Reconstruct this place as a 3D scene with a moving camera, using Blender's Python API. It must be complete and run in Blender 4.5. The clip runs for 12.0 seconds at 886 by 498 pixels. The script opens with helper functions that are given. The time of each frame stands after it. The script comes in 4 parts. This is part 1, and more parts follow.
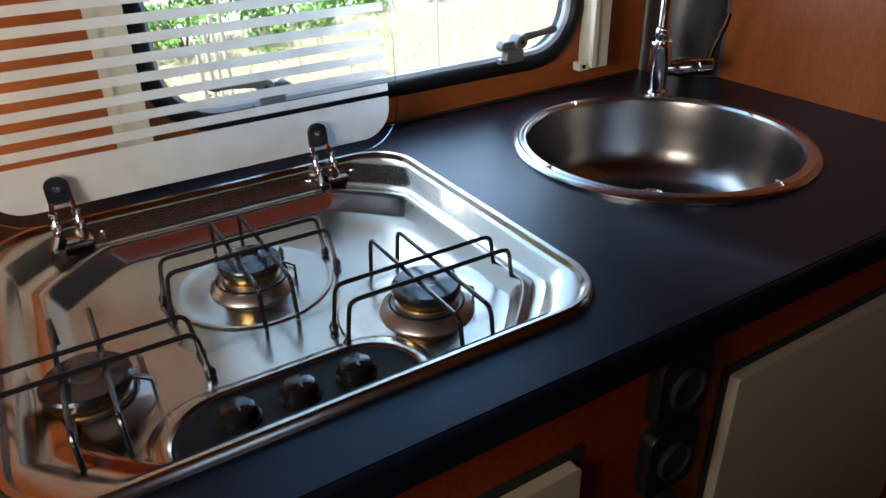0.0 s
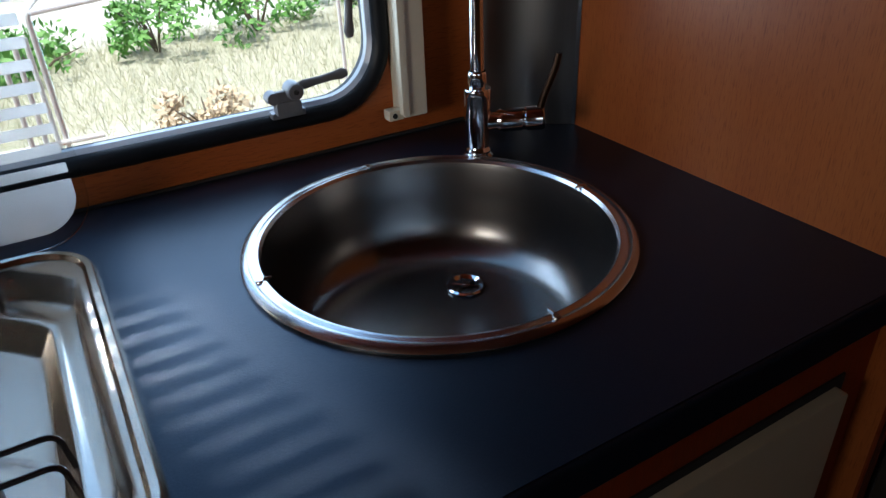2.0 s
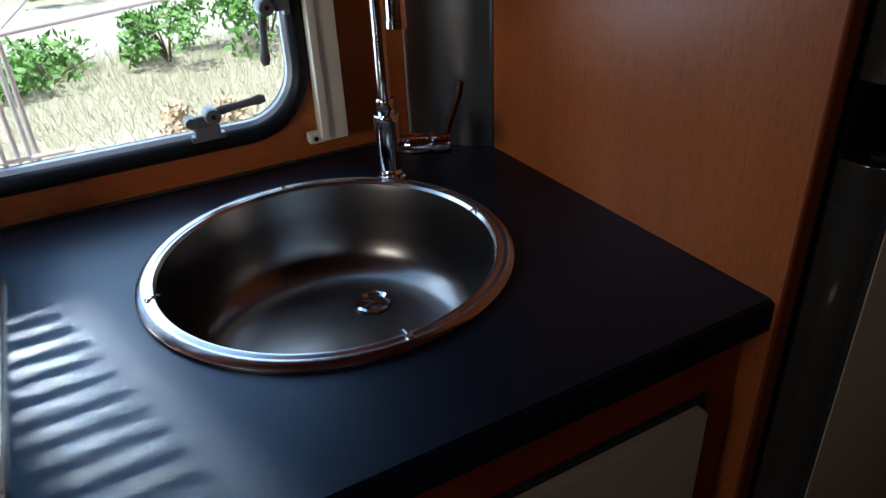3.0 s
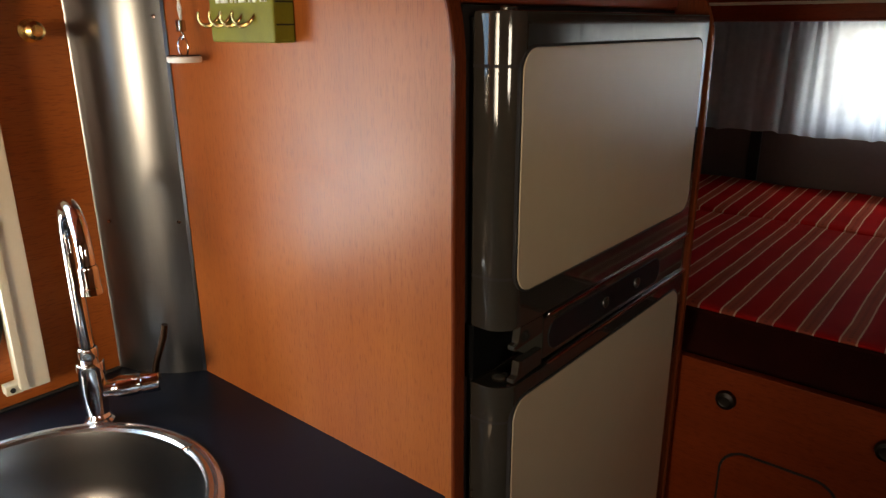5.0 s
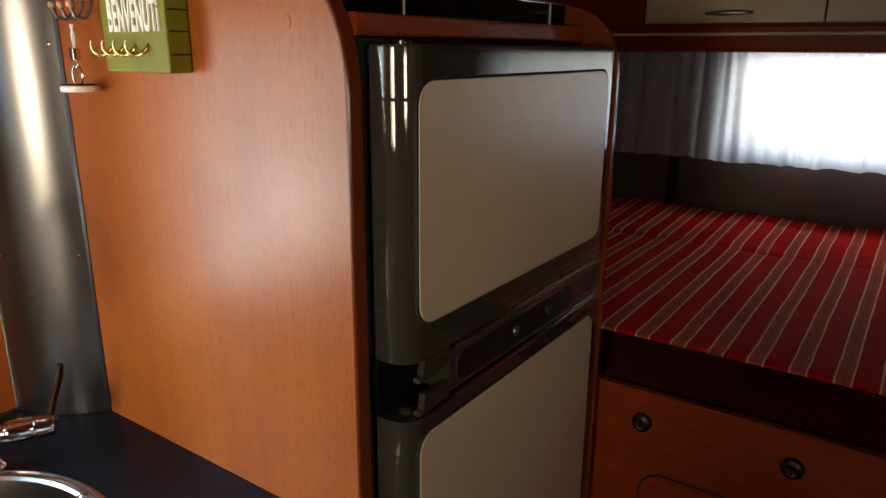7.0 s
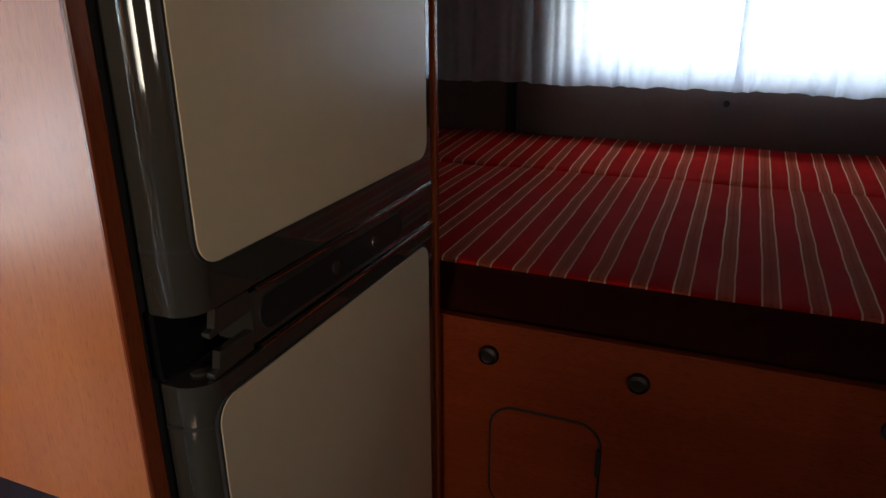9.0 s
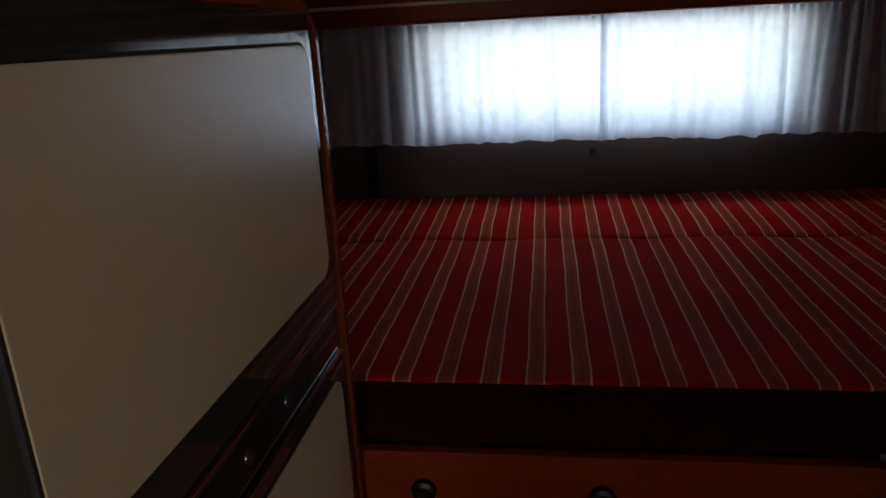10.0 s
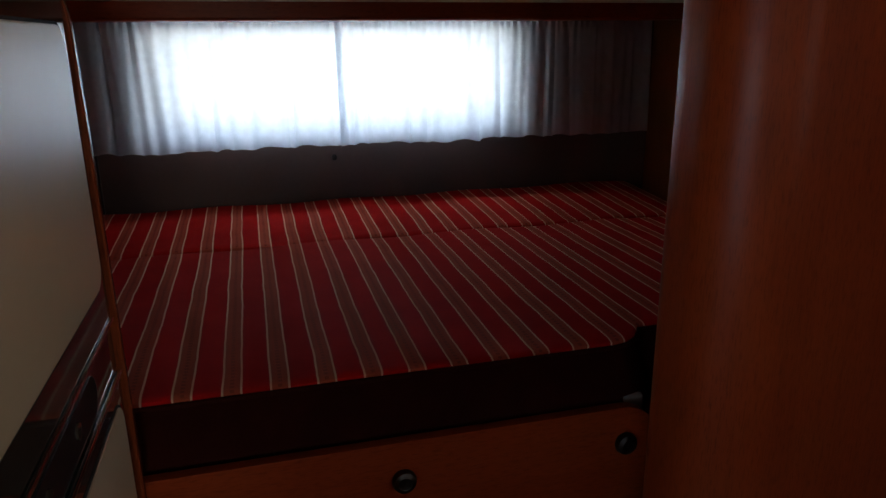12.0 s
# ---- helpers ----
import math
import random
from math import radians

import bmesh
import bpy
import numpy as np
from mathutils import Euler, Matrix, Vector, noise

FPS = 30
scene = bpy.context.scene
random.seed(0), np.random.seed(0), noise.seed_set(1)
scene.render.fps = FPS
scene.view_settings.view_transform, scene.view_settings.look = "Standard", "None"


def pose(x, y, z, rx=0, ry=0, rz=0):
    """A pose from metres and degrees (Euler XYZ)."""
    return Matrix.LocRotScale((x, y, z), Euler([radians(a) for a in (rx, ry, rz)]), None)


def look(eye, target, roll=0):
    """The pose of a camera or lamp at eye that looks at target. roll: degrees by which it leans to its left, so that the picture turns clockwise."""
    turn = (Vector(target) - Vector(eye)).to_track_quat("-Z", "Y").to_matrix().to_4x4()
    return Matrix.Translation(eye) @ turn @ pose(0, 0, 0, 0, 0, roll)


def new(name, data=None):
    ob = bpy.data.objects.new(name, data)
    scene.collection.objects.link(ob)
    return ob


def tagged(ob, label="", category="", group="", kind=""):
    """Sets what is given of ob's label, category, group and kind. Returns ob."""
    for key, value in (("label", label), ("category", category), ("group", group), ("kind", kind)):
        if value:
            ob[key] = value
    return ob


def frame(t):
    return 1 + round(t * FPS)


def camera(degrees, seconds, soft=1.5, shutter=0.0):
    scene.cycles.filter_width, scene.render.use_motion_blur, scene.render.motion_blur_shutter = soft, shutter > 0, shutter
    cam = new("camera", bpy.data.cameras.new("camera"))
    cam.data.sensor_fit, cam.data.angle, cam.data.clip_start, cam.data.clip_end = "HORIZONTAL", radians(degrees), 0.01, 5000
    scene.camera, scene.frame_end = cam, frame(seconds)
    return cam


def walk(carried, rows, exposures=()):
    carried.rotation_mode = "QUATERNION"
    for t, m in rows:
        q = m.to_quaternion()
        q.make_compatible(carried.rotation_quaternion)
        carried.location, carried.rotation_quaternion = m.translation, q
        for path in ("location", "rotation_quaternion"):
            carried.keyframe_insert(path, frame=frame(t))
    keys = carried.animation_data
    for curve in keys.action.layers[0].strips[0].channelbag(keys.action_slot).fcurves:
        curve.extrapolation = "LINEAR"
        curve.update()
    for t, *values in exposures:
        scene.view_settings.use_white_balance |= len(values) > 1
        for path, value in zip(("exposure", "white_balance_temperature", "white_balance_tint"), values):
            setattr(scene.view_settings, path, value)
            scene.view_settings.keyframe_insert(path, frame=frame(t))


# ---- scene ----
cam = camera(64.8, 12.0)
PATH = [
    (0, (-1.146, -0.525, 1.281), (-0.258, 0.98, 0.308), -1.7),
    (0.5, (-1.006, -0.466, 1.286), (-0.1, 1.01, 0.288), -1.7),
    (1, (-0.882, -0.422, 1.287), (0.079, 1.013, 0.279), -1.2),
    (1.5, (-0.812, -0.418, 1.283), (0.162, 1.009, 0.275), -2.0),
    (2, (-0.696, -0.447, 1.285), (0.157, 1.059, 0.283), -2.5),
    (2.5, (-0.621, -0.495, 1.307), (0.211, 1.05, 0.346), -2.6),
    (3, (-0.578, -0.549, 1.315), (0.238, 0.989, 0.332), -2.8),
    (3.5, (-0.536, -0.602, 1.343), (0.442, 0.914, 0.48), -3.5),
    (3.7, (-0.513, -0.618, 1.357), (0.516, 0.883, 0.526), -4.4),
    (5.3, (-0.574, -0.656, 1.482), (0.947, 0.523, 0.937), 0.2),
    (5.5, (-0.566, -0.664, 1.493), (0.973, 0.512, 0.992), -0.1),
    (6, (-0.553, -0.681, 1.514), (1.017, 0.473, 1.063), -0.2),
    (6.5, (-0.546, -0.682, 1.5), (1.035, 0.446, 1.024), -0.1),
    (6.7, (-0.539, -0.679, 1.49), (1.043, 0.434, 0.979), 0.1),
    (8.3, (-0.514, -0.685, 1.411), (1.079, 0.319, 0.734), -0.4),
    (8.5, (-0.487, -0.687, 1.415), (1.145, 0.244, 0.728), -0.4),
    (9, (-0.404, -0.67, 1.402), (1.329, 0.056, 0.717), -0.4),
    (9.5, (-0.312, -0.586, 1.415), (1.518, -0.104, 0.769), -1.5),
    (10, (-0.234, -0.509, 1.443), (1.655, -0.215, 0.855), -3.1),
    (10.5, (-0.196, -0.466, 1.438), (1.717, -0.456, 0.856), -2.5),
    (11, (-0.175, -0.429, 1.434), (1.749, -0.628, 0.925), -1.1),
    (11.5, (-0.208, -0.424, 1.43), (1.681, -0.779, 0.878), -2.2),
    (12, (-0.24, -0.416, 1.422), (1.61, -0.916, 0.849), -0.6),
]
EXPOSURES = [(0.0, 1.25, 6050, 10), (1.0, 0.95, 5750, 10), (3.0, 0.65, 5700, 10), (3.7, 0.8, 6000, 10), (5.3, 2.5, 7600, 11), (6.7, 2.5, 7400, 11), (8.3, 2.4, 6900, 11), (9.0, 2.25, 6500, 10), (9.5, 2.0, 6350, 10), (10.0, 1.7, 6250, 10), (11.0, 1.7, 6250, 10), (12.0, 2.0, 6300, 10)]
walk(cam, [(t, look(eye, target, roll)) for t, eye, target, roll in PATH], EXPOSURES)

# ---- daylight ----
world = bpy.data.worlds.new("sky")
scene.world = world
world.use_nodes = True
wn = world.node_tree
sky = wn.nodes.new("ShaderNodeTexSky")
sky.sky_type = "NISHITA"
sky.sun_disc = False
sky.sun_elevation = radians(72)
sky.sun_rotation = radians(270)
sky.dust_density = 2.5
wn.links.new(sky.outputs["Color"], wn.nodes["Background"].inputs["Color"])
wn.nodes["Background"].inputs["Strength"].default_value = 0.15

sun_data = bpy.data.lights.new("sun", "SUN")
sun_data.energy, sun_data.angle, sun_data.color = 5.0, radians(0.5), (1.0, 0.95, 0.87)
sun = new("sun", sun_data)
sun.matrix_world = look((-2.2, 0.0, 7.0), (0, 0, 0))


def stand_in_lamp(eye, target, wide, high, watts, colour, spread=180.0):
    """An area lamp standing in for daylight at or outside an opening; spread narrows it to what it should light."""
    data = bpy.data.lights.new("stand_in_light", "AREA")
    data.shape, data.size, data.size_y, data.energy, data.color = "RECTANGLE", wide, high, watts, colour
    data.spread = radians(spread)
    lamp = new("stand_in_light", data)
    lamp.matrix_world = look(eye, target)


# added lamps: unseen window across the aisle, unseen cab opening, rear window, sky and sunlit ground in the kitchen
# window
stand_in_lamp((-0.95, -1.69, 1.35), (0.20, -0.25, 1.30), 0.34, 0.22, 0.11, (1.0, 0.93, 0.83), 70.0)
stand_in_lamp((-1.94, -0.38, 1.32), (-1.06, 0.45, 1.18), 0.56, 0.40, 2.1, (1.0, 0.86, 0.68), 95.0)
stand_in_lamp((1.93, -0.685, 1.31), (0, -0.685, 1.20), 0.9, 0.24, 0.95, (0.86, 0.93, 1.0))
stand_in_lamp((-0.636, 0.510, 1.255), (-0.60, -0.10, 1.00), 0.66, 0.52, 0.85, (0.36, 0.64, 1.0))
stand_in_lamp((-0.470, 0.506, 1.095), (-0.40, -0.30, 1.00), 0.38, 0.24, 0.55, (0.72, 0.86, 1.0))
# added lamp outside, its source unseen: a narrow beam through the striped lid onto the worktop
STRIPE_BEAM = Vector((0.28, -1.0, -0.655)).normalized()
stand_in_lamp(Vector((-0.612, 0.0, 0.90)) - STRIPE_BEAM * 3.0, Vector((-0.612, 0.0, 0.90)), 0.10, 0.22, 0.085, (1.0, 0.95, 0.86), 1.5)


# ---- materials ----
def material(name):
    mat = bpy.data.materials.new(name)
    mat.use_nodes = True
    nt = mat.node_tree
    return mat, nt, nt.nodes["Principled BSDF"]


def node(nt, kind, **inputs):
    made = nt.nodes.new(kind)
    for key, value in inputs.items():
        made.inputs[key.replace("_", " ")].default_value = value
    return made


def coords(nt, scale=(1, 1, 1)):
    tc = nt.nodes.new("ShaderNodeTexCoord")
    mp = nt.nodes.new("ShaderNodeMapping")
    mp.inputs["Scale"].default_value = scale
    nt.links.new(tc.outputs["Object"], mp.inputs["Vector"])
    return mp.outputs["Vector"]


def ramp(nt, source, stops):
    r = nt.nodes.new("ShaderNodeValToRGB")
    while len(r.color_ramp.elements) < len(stops):
        r.color_ramp.elements.new(0.5)
    for e, (at, colour) in zip(r.color_ramp.elements, stops):
        e.position, e.color = at, (*colour, 1)
    nt.links.new(source, r.inputs["Fac"])
    return r.outputs["Color"]


def mix(nt, fac, a, b, mode="MIX"):
    m = nt.nodes.new("ShaderNodeMix")
    m.data_type, m.blend_type = "RGBA", mode
    for value, socket in ((fac, m.inputs[0]), (a, m.inputs[6]), (b, m.inputs[7])):
        if isinstance(value, bpy.types.NodeSocket):
            nt.links.new(value, socket)
        else:
            socket.default_value = value if isinstance(value, float) else (*value, 1)
    return m.outputs[2]


def relief(nt, bsdf, height, strength=0.1, distance=0.001):
    b = nt.nodes.new("ShaderNodeBump")
    b.inputs["Strength"].default_value, b.inputs["Distance"].default_value = strength, distance
    nt.links.new(height, b.inputs["Height"])
    nt.links.new(b.outputs["Normal"], bsdf.inputs["Normal"])


def noise_of(nt, scale, freq, detail=4.0, rough=0.55):
    n = node(nt, "ShaderNodeTexNoise", Scale=freq, Detail=detail, Roughness=rough)
    nt.links.new(coords(nt, scale), n.inputs["Vector"])
    return n.outputs["Fac"]


def plain(name, colour, rough=0.5, metal=0.0, vary=0.12, freq=9.0, bump=0.0, bump_freq=300.0, coat=0.0, stretch=(1, 1, 1), smear=0.08, spec=0.5):
    """A surface of one colour with blotches, uneven gloss and, where asked, fine relief."""
    mat, nt, b = material(name)
    big = noise_of(nt, stretch, freq)
    fine = noise_of(nt, stretch, freq * 14, 2.0)
    low = tuple(c * (1 - vary) for c in colour)
    high = tuple(min(1, c * (1 + vary)) for c in colour)
    c = mix(nt, 0.25, ramp(nt, big, [(0.3, low), (0.7, high)]), ramp(nt, fine, [(0.3, low), (0.7, high)]))
    nt.links.new(c, b.inputs["Base Color"])
    r = nt.nodes.new("ShaderNodeMapRange")
    r.inputs["To Min"].default_value, r.inputs["To Max"].default_value = max(0.02, rough - smear), min(1, rough + smear)
    nt.links.new(big, r.inputs["Value"])
    nt.links.new(r.outputs["Result"], b.inputs["Roughness"])
    b.inputs["Metallic"].default_value = metal
    b.inputs["Coat Weight"].default_value = coat
    b.inputs["Specular IOR Level"].default_value = spec
    b.inputs["Coat Roughness"].default_value = 0.04
    if bump:
        relief(nt, b, noise_of(nt, stretch, bump_freq, 3.0), bump, 0.0006)
    return mat


def wood(name, dark, mid, light, along="z", rough=0.30, gloss=0.36):
    """Lacquered cherry: broad flames, fine pores, a few darker figures."""
    mat, nt, b = material(name)
    k = {"x": (0.35, 7, 7), "y": (7, 0.35, 7), "z": (7, 7, 0.35)}[along]
    k2 = {"x": (3, 90, 90), "y": (90, 3, 90), "z": (90, 90, 3)}[along]
    flame = noise_of(nt, k, 1.4, 5.0, 0.6)
    pores = noise_of(nt, k2, 2.2, 3.0, 0.7)
    cloud = noise_of(nt, (1, 1, 1), 5.0, 2.0)
    c = ramp(nt, flame, [(0.28, dark), (0.5, mid), (0.74, light)])
    c = mix(nt, 0.3, c, ramp(nt, pores, [(0.30, tuple(v * 0.45 for v in mid)), (0.46, mid), (0.8, light)]))
    k3 = {"x": (34, 360, 360), "y": (360, 34, 360), "z": (360, 360, 34)}[along]
    fleck = noise_of(nt, k3, 1.7, 2.0, 0.5)
    c = mix(nt, 1.0, c, ramp(nt, fleck, [(0.33, (0.66, 0.58, 0.52)), (0.47, (1, 1, 1)), (1.0, (1, 1, 1))]), "MULTIPLY")
    c = mix(nt, 0.22, c, ramp(nt, cloud, [(0.35, dark), (0.65, light)]))
    nt.links.new(c, b.inputs["Base Color"])
    r = nt.nodes.new("ShaderNodeMapRange")
    r.inputs["To Min"].default_value, r.inputs["To Max"].default_value = rough - 0.06, rough + 0.12
    nt.links.new(pores, r.inputs["Value"])
    nt.links.new(r.outputs["Result"], b.inputs["Roughness"])
    b.inputs["Specular IOR Level"].default_value = gloss
    relief(nt, b, pores, 0.08, 0.0004)
    return mat


CH_D, CH_M, CH_L = (0.25, 0.056, 0.010), (0.33, 0.086, 0.018), (0.41, 0.126, 0.030)
M_WOOD = wood("cherry_upright", CH_D, CH_M, CH_L, "z")
M_WOOD_X = wood("cherry_lengthwise", CH_D, CH_M, CH_L, "x")
# the same cherry for dim parts, shade put in as a darker, redder tone
SHADE_D, SHADE_M, SHADE_L = (0.16, 0.020, 0.0035), (0.22, 0.030, 0.0055), (0.28, 0.046, 0.010)
M_SHADE_WOOD = wood("shaded_cherry_upright", SHADE_D, SHADE_M, SHADE_L, "z", 0.36, 0.16)
M_SHADE_WOOD_Y = wood("shaded_cherry_crosswise", SHADE_D, SHADE_M, SHADE_L, "y", 0.36, 0.16)
M_SHADE_WOOD_X = wood("shaded_cherry_lengthwise", SHADE_D, SHADE_M, SHADE_L, "x", 0.30, 0.3)
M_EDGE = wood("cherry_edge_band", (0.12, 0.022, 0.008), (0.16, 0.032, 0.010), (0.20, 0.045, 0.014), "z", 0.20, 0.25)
M_PALE_WOOD = wood("pale_beech", (0.45, 0.30, 0.18), (0.55, 0.38, 0.24), (0.62, 0.46, 0.32), "z", 0.5)
M_BEIGE = plain("beige_laminate", (0.52, 0.43, 0.285), 0.34, vary=0.05, freq=3.0, bump=0.03)
M_GREY = plain("grey_fridge_plastic", (0.034, 0.031, 0.025), 0.06, vary=0.08, freq=5.0, coat=0.6, smear=0.02, spec=0.4)
M_BLACK = plain("black_plastic", (0.008, 0.008, 0.009), 0.42, vary=0.2, freq=12.0, bump=0.04)
M_SEAL = plain("dark_gap_lining", (0.01, 0.009, 0.008), 0.8)
M_RECESS_SHADE = plain("recess_shade_black", (0.003, 0.003, 0.003), 0.9, spec=0.1)
M_RUBBER = plain("black_rubber", (0.006, 0.0065, 0.008), 0.42, vary=0.05, freq=14.0, smear=0.02, spec=0.2)
M_TRAY = plain("matt_black_control_panel", (0.005, 0.005, 0.006), 0.5, spec=0.2, vary=0.2, freq=12.0)
M_KNOB = plain("glossy_black_knob", (0.008, 0.008, 0.009), 0.16, vary=0.1)
M_ENAMEL = plain("black_enamel_wire", (0.010, 0.010, 0.012), 0.22, vary=0.3, freq=60.0, spec=0.8)
M_CHROME = plain("chrome", (0.78, 0.79, 0.81), 0.07, 1.0, vary=0.03, smear=0.03)
M_ZINC = plain("zinc_plated_hinge", (0.55, 0.54, 0.52), 0.18, 1.0, vary=0.1, freq=50.0)
M_WIRE = plain("dull_steel_wire", (0.20, 0.19, 0.18), 0.38, 1.0, vary=0.12, freq=40.0)
M_BRONZE = plain("dark_bronze", (0.055, 0.045, 0.038), 0.42, 1.0, vary=0.15, freq=40.0)
M_LEVER_TAP = plain("brown_tap_lever", (0.05, 0.030, 0.020), 0.35, 1.0, vary=0.15, freq=40.0)
M_BRASS = plain("brass", (0.62, 0.42, 0.16), 0.25, 1.0, vary=0.15, freq=40.0)
M_ALU = plain("matt_aluminium", (0.52, 0.49, 0.46), 0.34, 1.0, vary=0.08, freq=30.0, bump=0.05)
M_LEVER = plain("grey_window_lever", (0.13, 0.13, 0.135), 0.4, vary=0.12, freq=40.0)
# inner bead, its pale grey also holding the blue-white reflection along the frame
M_BEAD = plain("pale_grey_bead", (0.36, 0.37, 0.39), 0.3, vary=0.05)
M_LINEN = plain("grey_linen", (0.22, 0.21, 0.18), 0.9, vary=0.1, freq=30.0, bump=0.3)
M_CREAM = plain("cream_blind_housing", (0.62, 0.57, 0.44), 0.45, vary=0.05)
M_WHITE = plain("white_plastic", (0.78, 0.77, 0.74), 0.4, vary=0.04)
M_OLIVE = plain("olive_glazed_resin", (0.17, 0.165, 0.016), 0.5, vary=0.18, freq=30.0, bump=0.15, bump_freq=90.0, spec=0.25)
M_PAINT_WHITE = plain("white_enamel_paint", (0.80, 0.78, 0.72), 0.4, vary=0.05, freq=40.0)
M_PALE_GLAZE = plain("cream_glaze", (0.56, 0.44, 0.30), 0.4, vary=0.15, freq=60.0)
M_ORANGE = plain("orange_glaze", (0.62, 0.20, 0.06), 0.3, vary=0.2, freq=40.0, coat=0.4)
M_YELLOW = plain("mustard_glaze", (0.55, 0.38, 0.06), 0.35, vary=0.2, freq=40.0, coat=0.3)
M_MAROON = plain("maroon_glaze", (0.10, 0.02, 0.018), 0.3, vary=0.2, freq=40.0)
M_RED = plain("red_glaze", (0.55, 0.02, 0.015), 0.25, vary=0.15, freq=60.0, coat=0.5)
M_GREEN = plain("green_glaze", (0.006, 0.014, 0.006), 0.3)
M_VINYL = plain("brown_vinyl_floor", (0.16, 0.11, 0.07), 0.45, vary=0.25, freq=4.0, bump=0.1)
M_LINING = plain("grey_wall_fabric", (0.12, 0.085, 0.075), 0.85, spec=0.15, vary=0.12, freq=6.0, bump=0.3, bump_freq=500.0)
M_SHELL = plain("white_gel_coat", (0.75, 0.75, 0.73), 0.35, vary=0.05)
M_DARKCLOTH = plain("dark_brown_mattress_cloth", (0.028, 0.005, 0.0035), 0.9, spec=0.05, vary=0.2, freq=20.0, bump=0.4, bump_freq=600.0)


def worktop_material():
    mat, nt, b = material("anthracite_worktop")
    big, fine = noise_of(nt, (1, 1, 1), 3.5), noise_of(nt, (1, 1, 1), 420.0, 3.0, 0.7)
    scratch = noise_of(nt, (3, 60, 3), 2.0, 3.0)
    nt.links.new(mix(nt, 0.3, ramp(nt, big, [(0.3, (0.0035, 0.0055, 0.010)), (0.7, (0.0055, 0.0085, 0.015))]),
                     ramp(nt, fine, [(0.35, (0.002, 0.003, 0.006)), (0.7, (0.011, 0.016, 0.027))])), b.inputs["Base Color"])
    r = nt.nodes.new("ShaderNodeMapRange")
    r.inputs["To Min"].default_value, r.inputs["To Max"].default_value = 0.30, 0.42
    nt.links.new(mix(nt, 0.4, big, scratch), r.inputs["Value"])
    nt.links.new(r.outputs["Result"], b.inputs["Roughness"])
    b.inputs["Specular IOR Level"].default_value = 0.36
    # the sky's blue sheen on the worktop is put into this tint
    b.inputs["Specular Tint"].default_value = (0.42, 0.68, 1.0, 1)
    relief(nt, b, fine, 0.35, 0.0006)
    return mat


def steel(name, stretch, rough=0.26, tint=(0.60, 0.585, 0.56), depth=0.05, span=0.085):
    """Stainless sheet with hairline brushing."""
    mat, nt, b = material(name)
    hair, cloud = noise_of(nt, stretch, 3.0, 4.0, 0.7), noise_of(nt, (1, 1, 1), 7.0, 3.0)
    nt.links.new(ramp(nt, hair, [(0.2, tuple(c * 0.86 for c in tint)), (0.8, tint)]), b.inputs["Base Color"])
    r = nt.nodes.new("ShaderNodeMapRange")
    r.inputs["To Min"].default_value, r.inputs["To Max"].default_value = rough - span, rough + span
    nt.links.new(mix(nt, 0.5, hair, cloud), r.inputs["Value"])
    nt.links.new(r.outputs["Result"], b.inputs["Roughness"])
    b.inputs["Metallic"].default_value = 1.0
    relief(nt, b, hair, depth, 0.0003)
    return mat


M_TOP = worktop_material()
# warm hob tint: golden reflections of the wood around it, put into the steel
M_HOB = steel("brushed_hob_steel", (8, 160, 160), 0.20, (0.56, 0.50, 0.42), 0.05, 0.08)
# bowl steel tinted darker than the rim: the bowl's shade is in the colour
M_SHADED_BOWL = steel("shaded_satin_bowl_steel", (420, 420, 60), 0.25, (0.27, 0.255, 0.24), 0.008, 0.03)
M_RIM = steel("polished_rim_steel", (60, 60, 60), 0.22, (0.58, 0.57, 0.56), 0.01, 0.04)
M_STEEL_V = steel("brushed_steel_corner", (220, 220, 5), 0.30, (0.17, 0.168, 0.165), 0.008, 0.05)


def glass(name, tint, gloss):
    mat, nt, b = material(name)
    nt.nodes.remove(b)
    clear = nt.nodes.new("ShaderNodeBsdfTransparent")
    clear.inputs["Color"].default_value = (*tint, 1)
    shine = nt.nodes.new("ShaderNodeBsdfGlossy")
    shine.inputs["Roughness"].default_value = 0.03
    fres = nt.nodes.new("ShaderNodeFresnel")
    fres.inputs["IOR"].default_value = gloss
    m = nt.nodes.new("ShaderNodeMixShader")
    nt.links.new(fres.outputs["Fac"], m.inputs["Fac"])
    nt.links.new(clear.outputs[0], m.inputs[1])
    nt.links.new(shine.outputs[0], m.inputs[2])
    nt.links.new(m.outputs[0], nt.nodes["Material Output"].inputs["Surface"])
    return mat


M_GLASS = glass("clear_glass", (0.95, 0.96, 0.95), 1.3)
M_PANE = glass("acrylic_window_pane", (0.93, 0.94, 0.93), 1.15)
M_SMOKE = glass("smoked_acrylic", (0.25, 0.16, 0.13), 1.45)


def sheer(name, colour, through_it, weave=900.0):
    """Cloth or print that lets part of the light through."""
    mat, nt, b = material(name)
    nt.nodes.remove(b)
    d, t = nt.nodes.new("ShaderNodeBsdfDiffuse"), nt.nodes.new("ShaderNodeBsdfTranslucent")
    n = noise_of(nt, (1, 1, 1), 40.0, 3.0)
    c = ramp(nt, n, [(0.3, tuple(v * 0.88 for v in colour)), (0.7, colour)])
    nt.links.new(c, d.inputs["Color"])
    nt.links.new(c, t.inputs["Color"])
    m = nt.nodes.new("ShaderNodeMixShader")
    m.inputs["Fac"].default_value = through_it
    nt.links.new(d.outputs[0], m.inputs[1])
    nt.links.new(t.outputs[0], m.inputs[2])
    nt.links.new(m.outputs[0], nt.nodes["Material Output"].inputs["Surface"])
    return mat


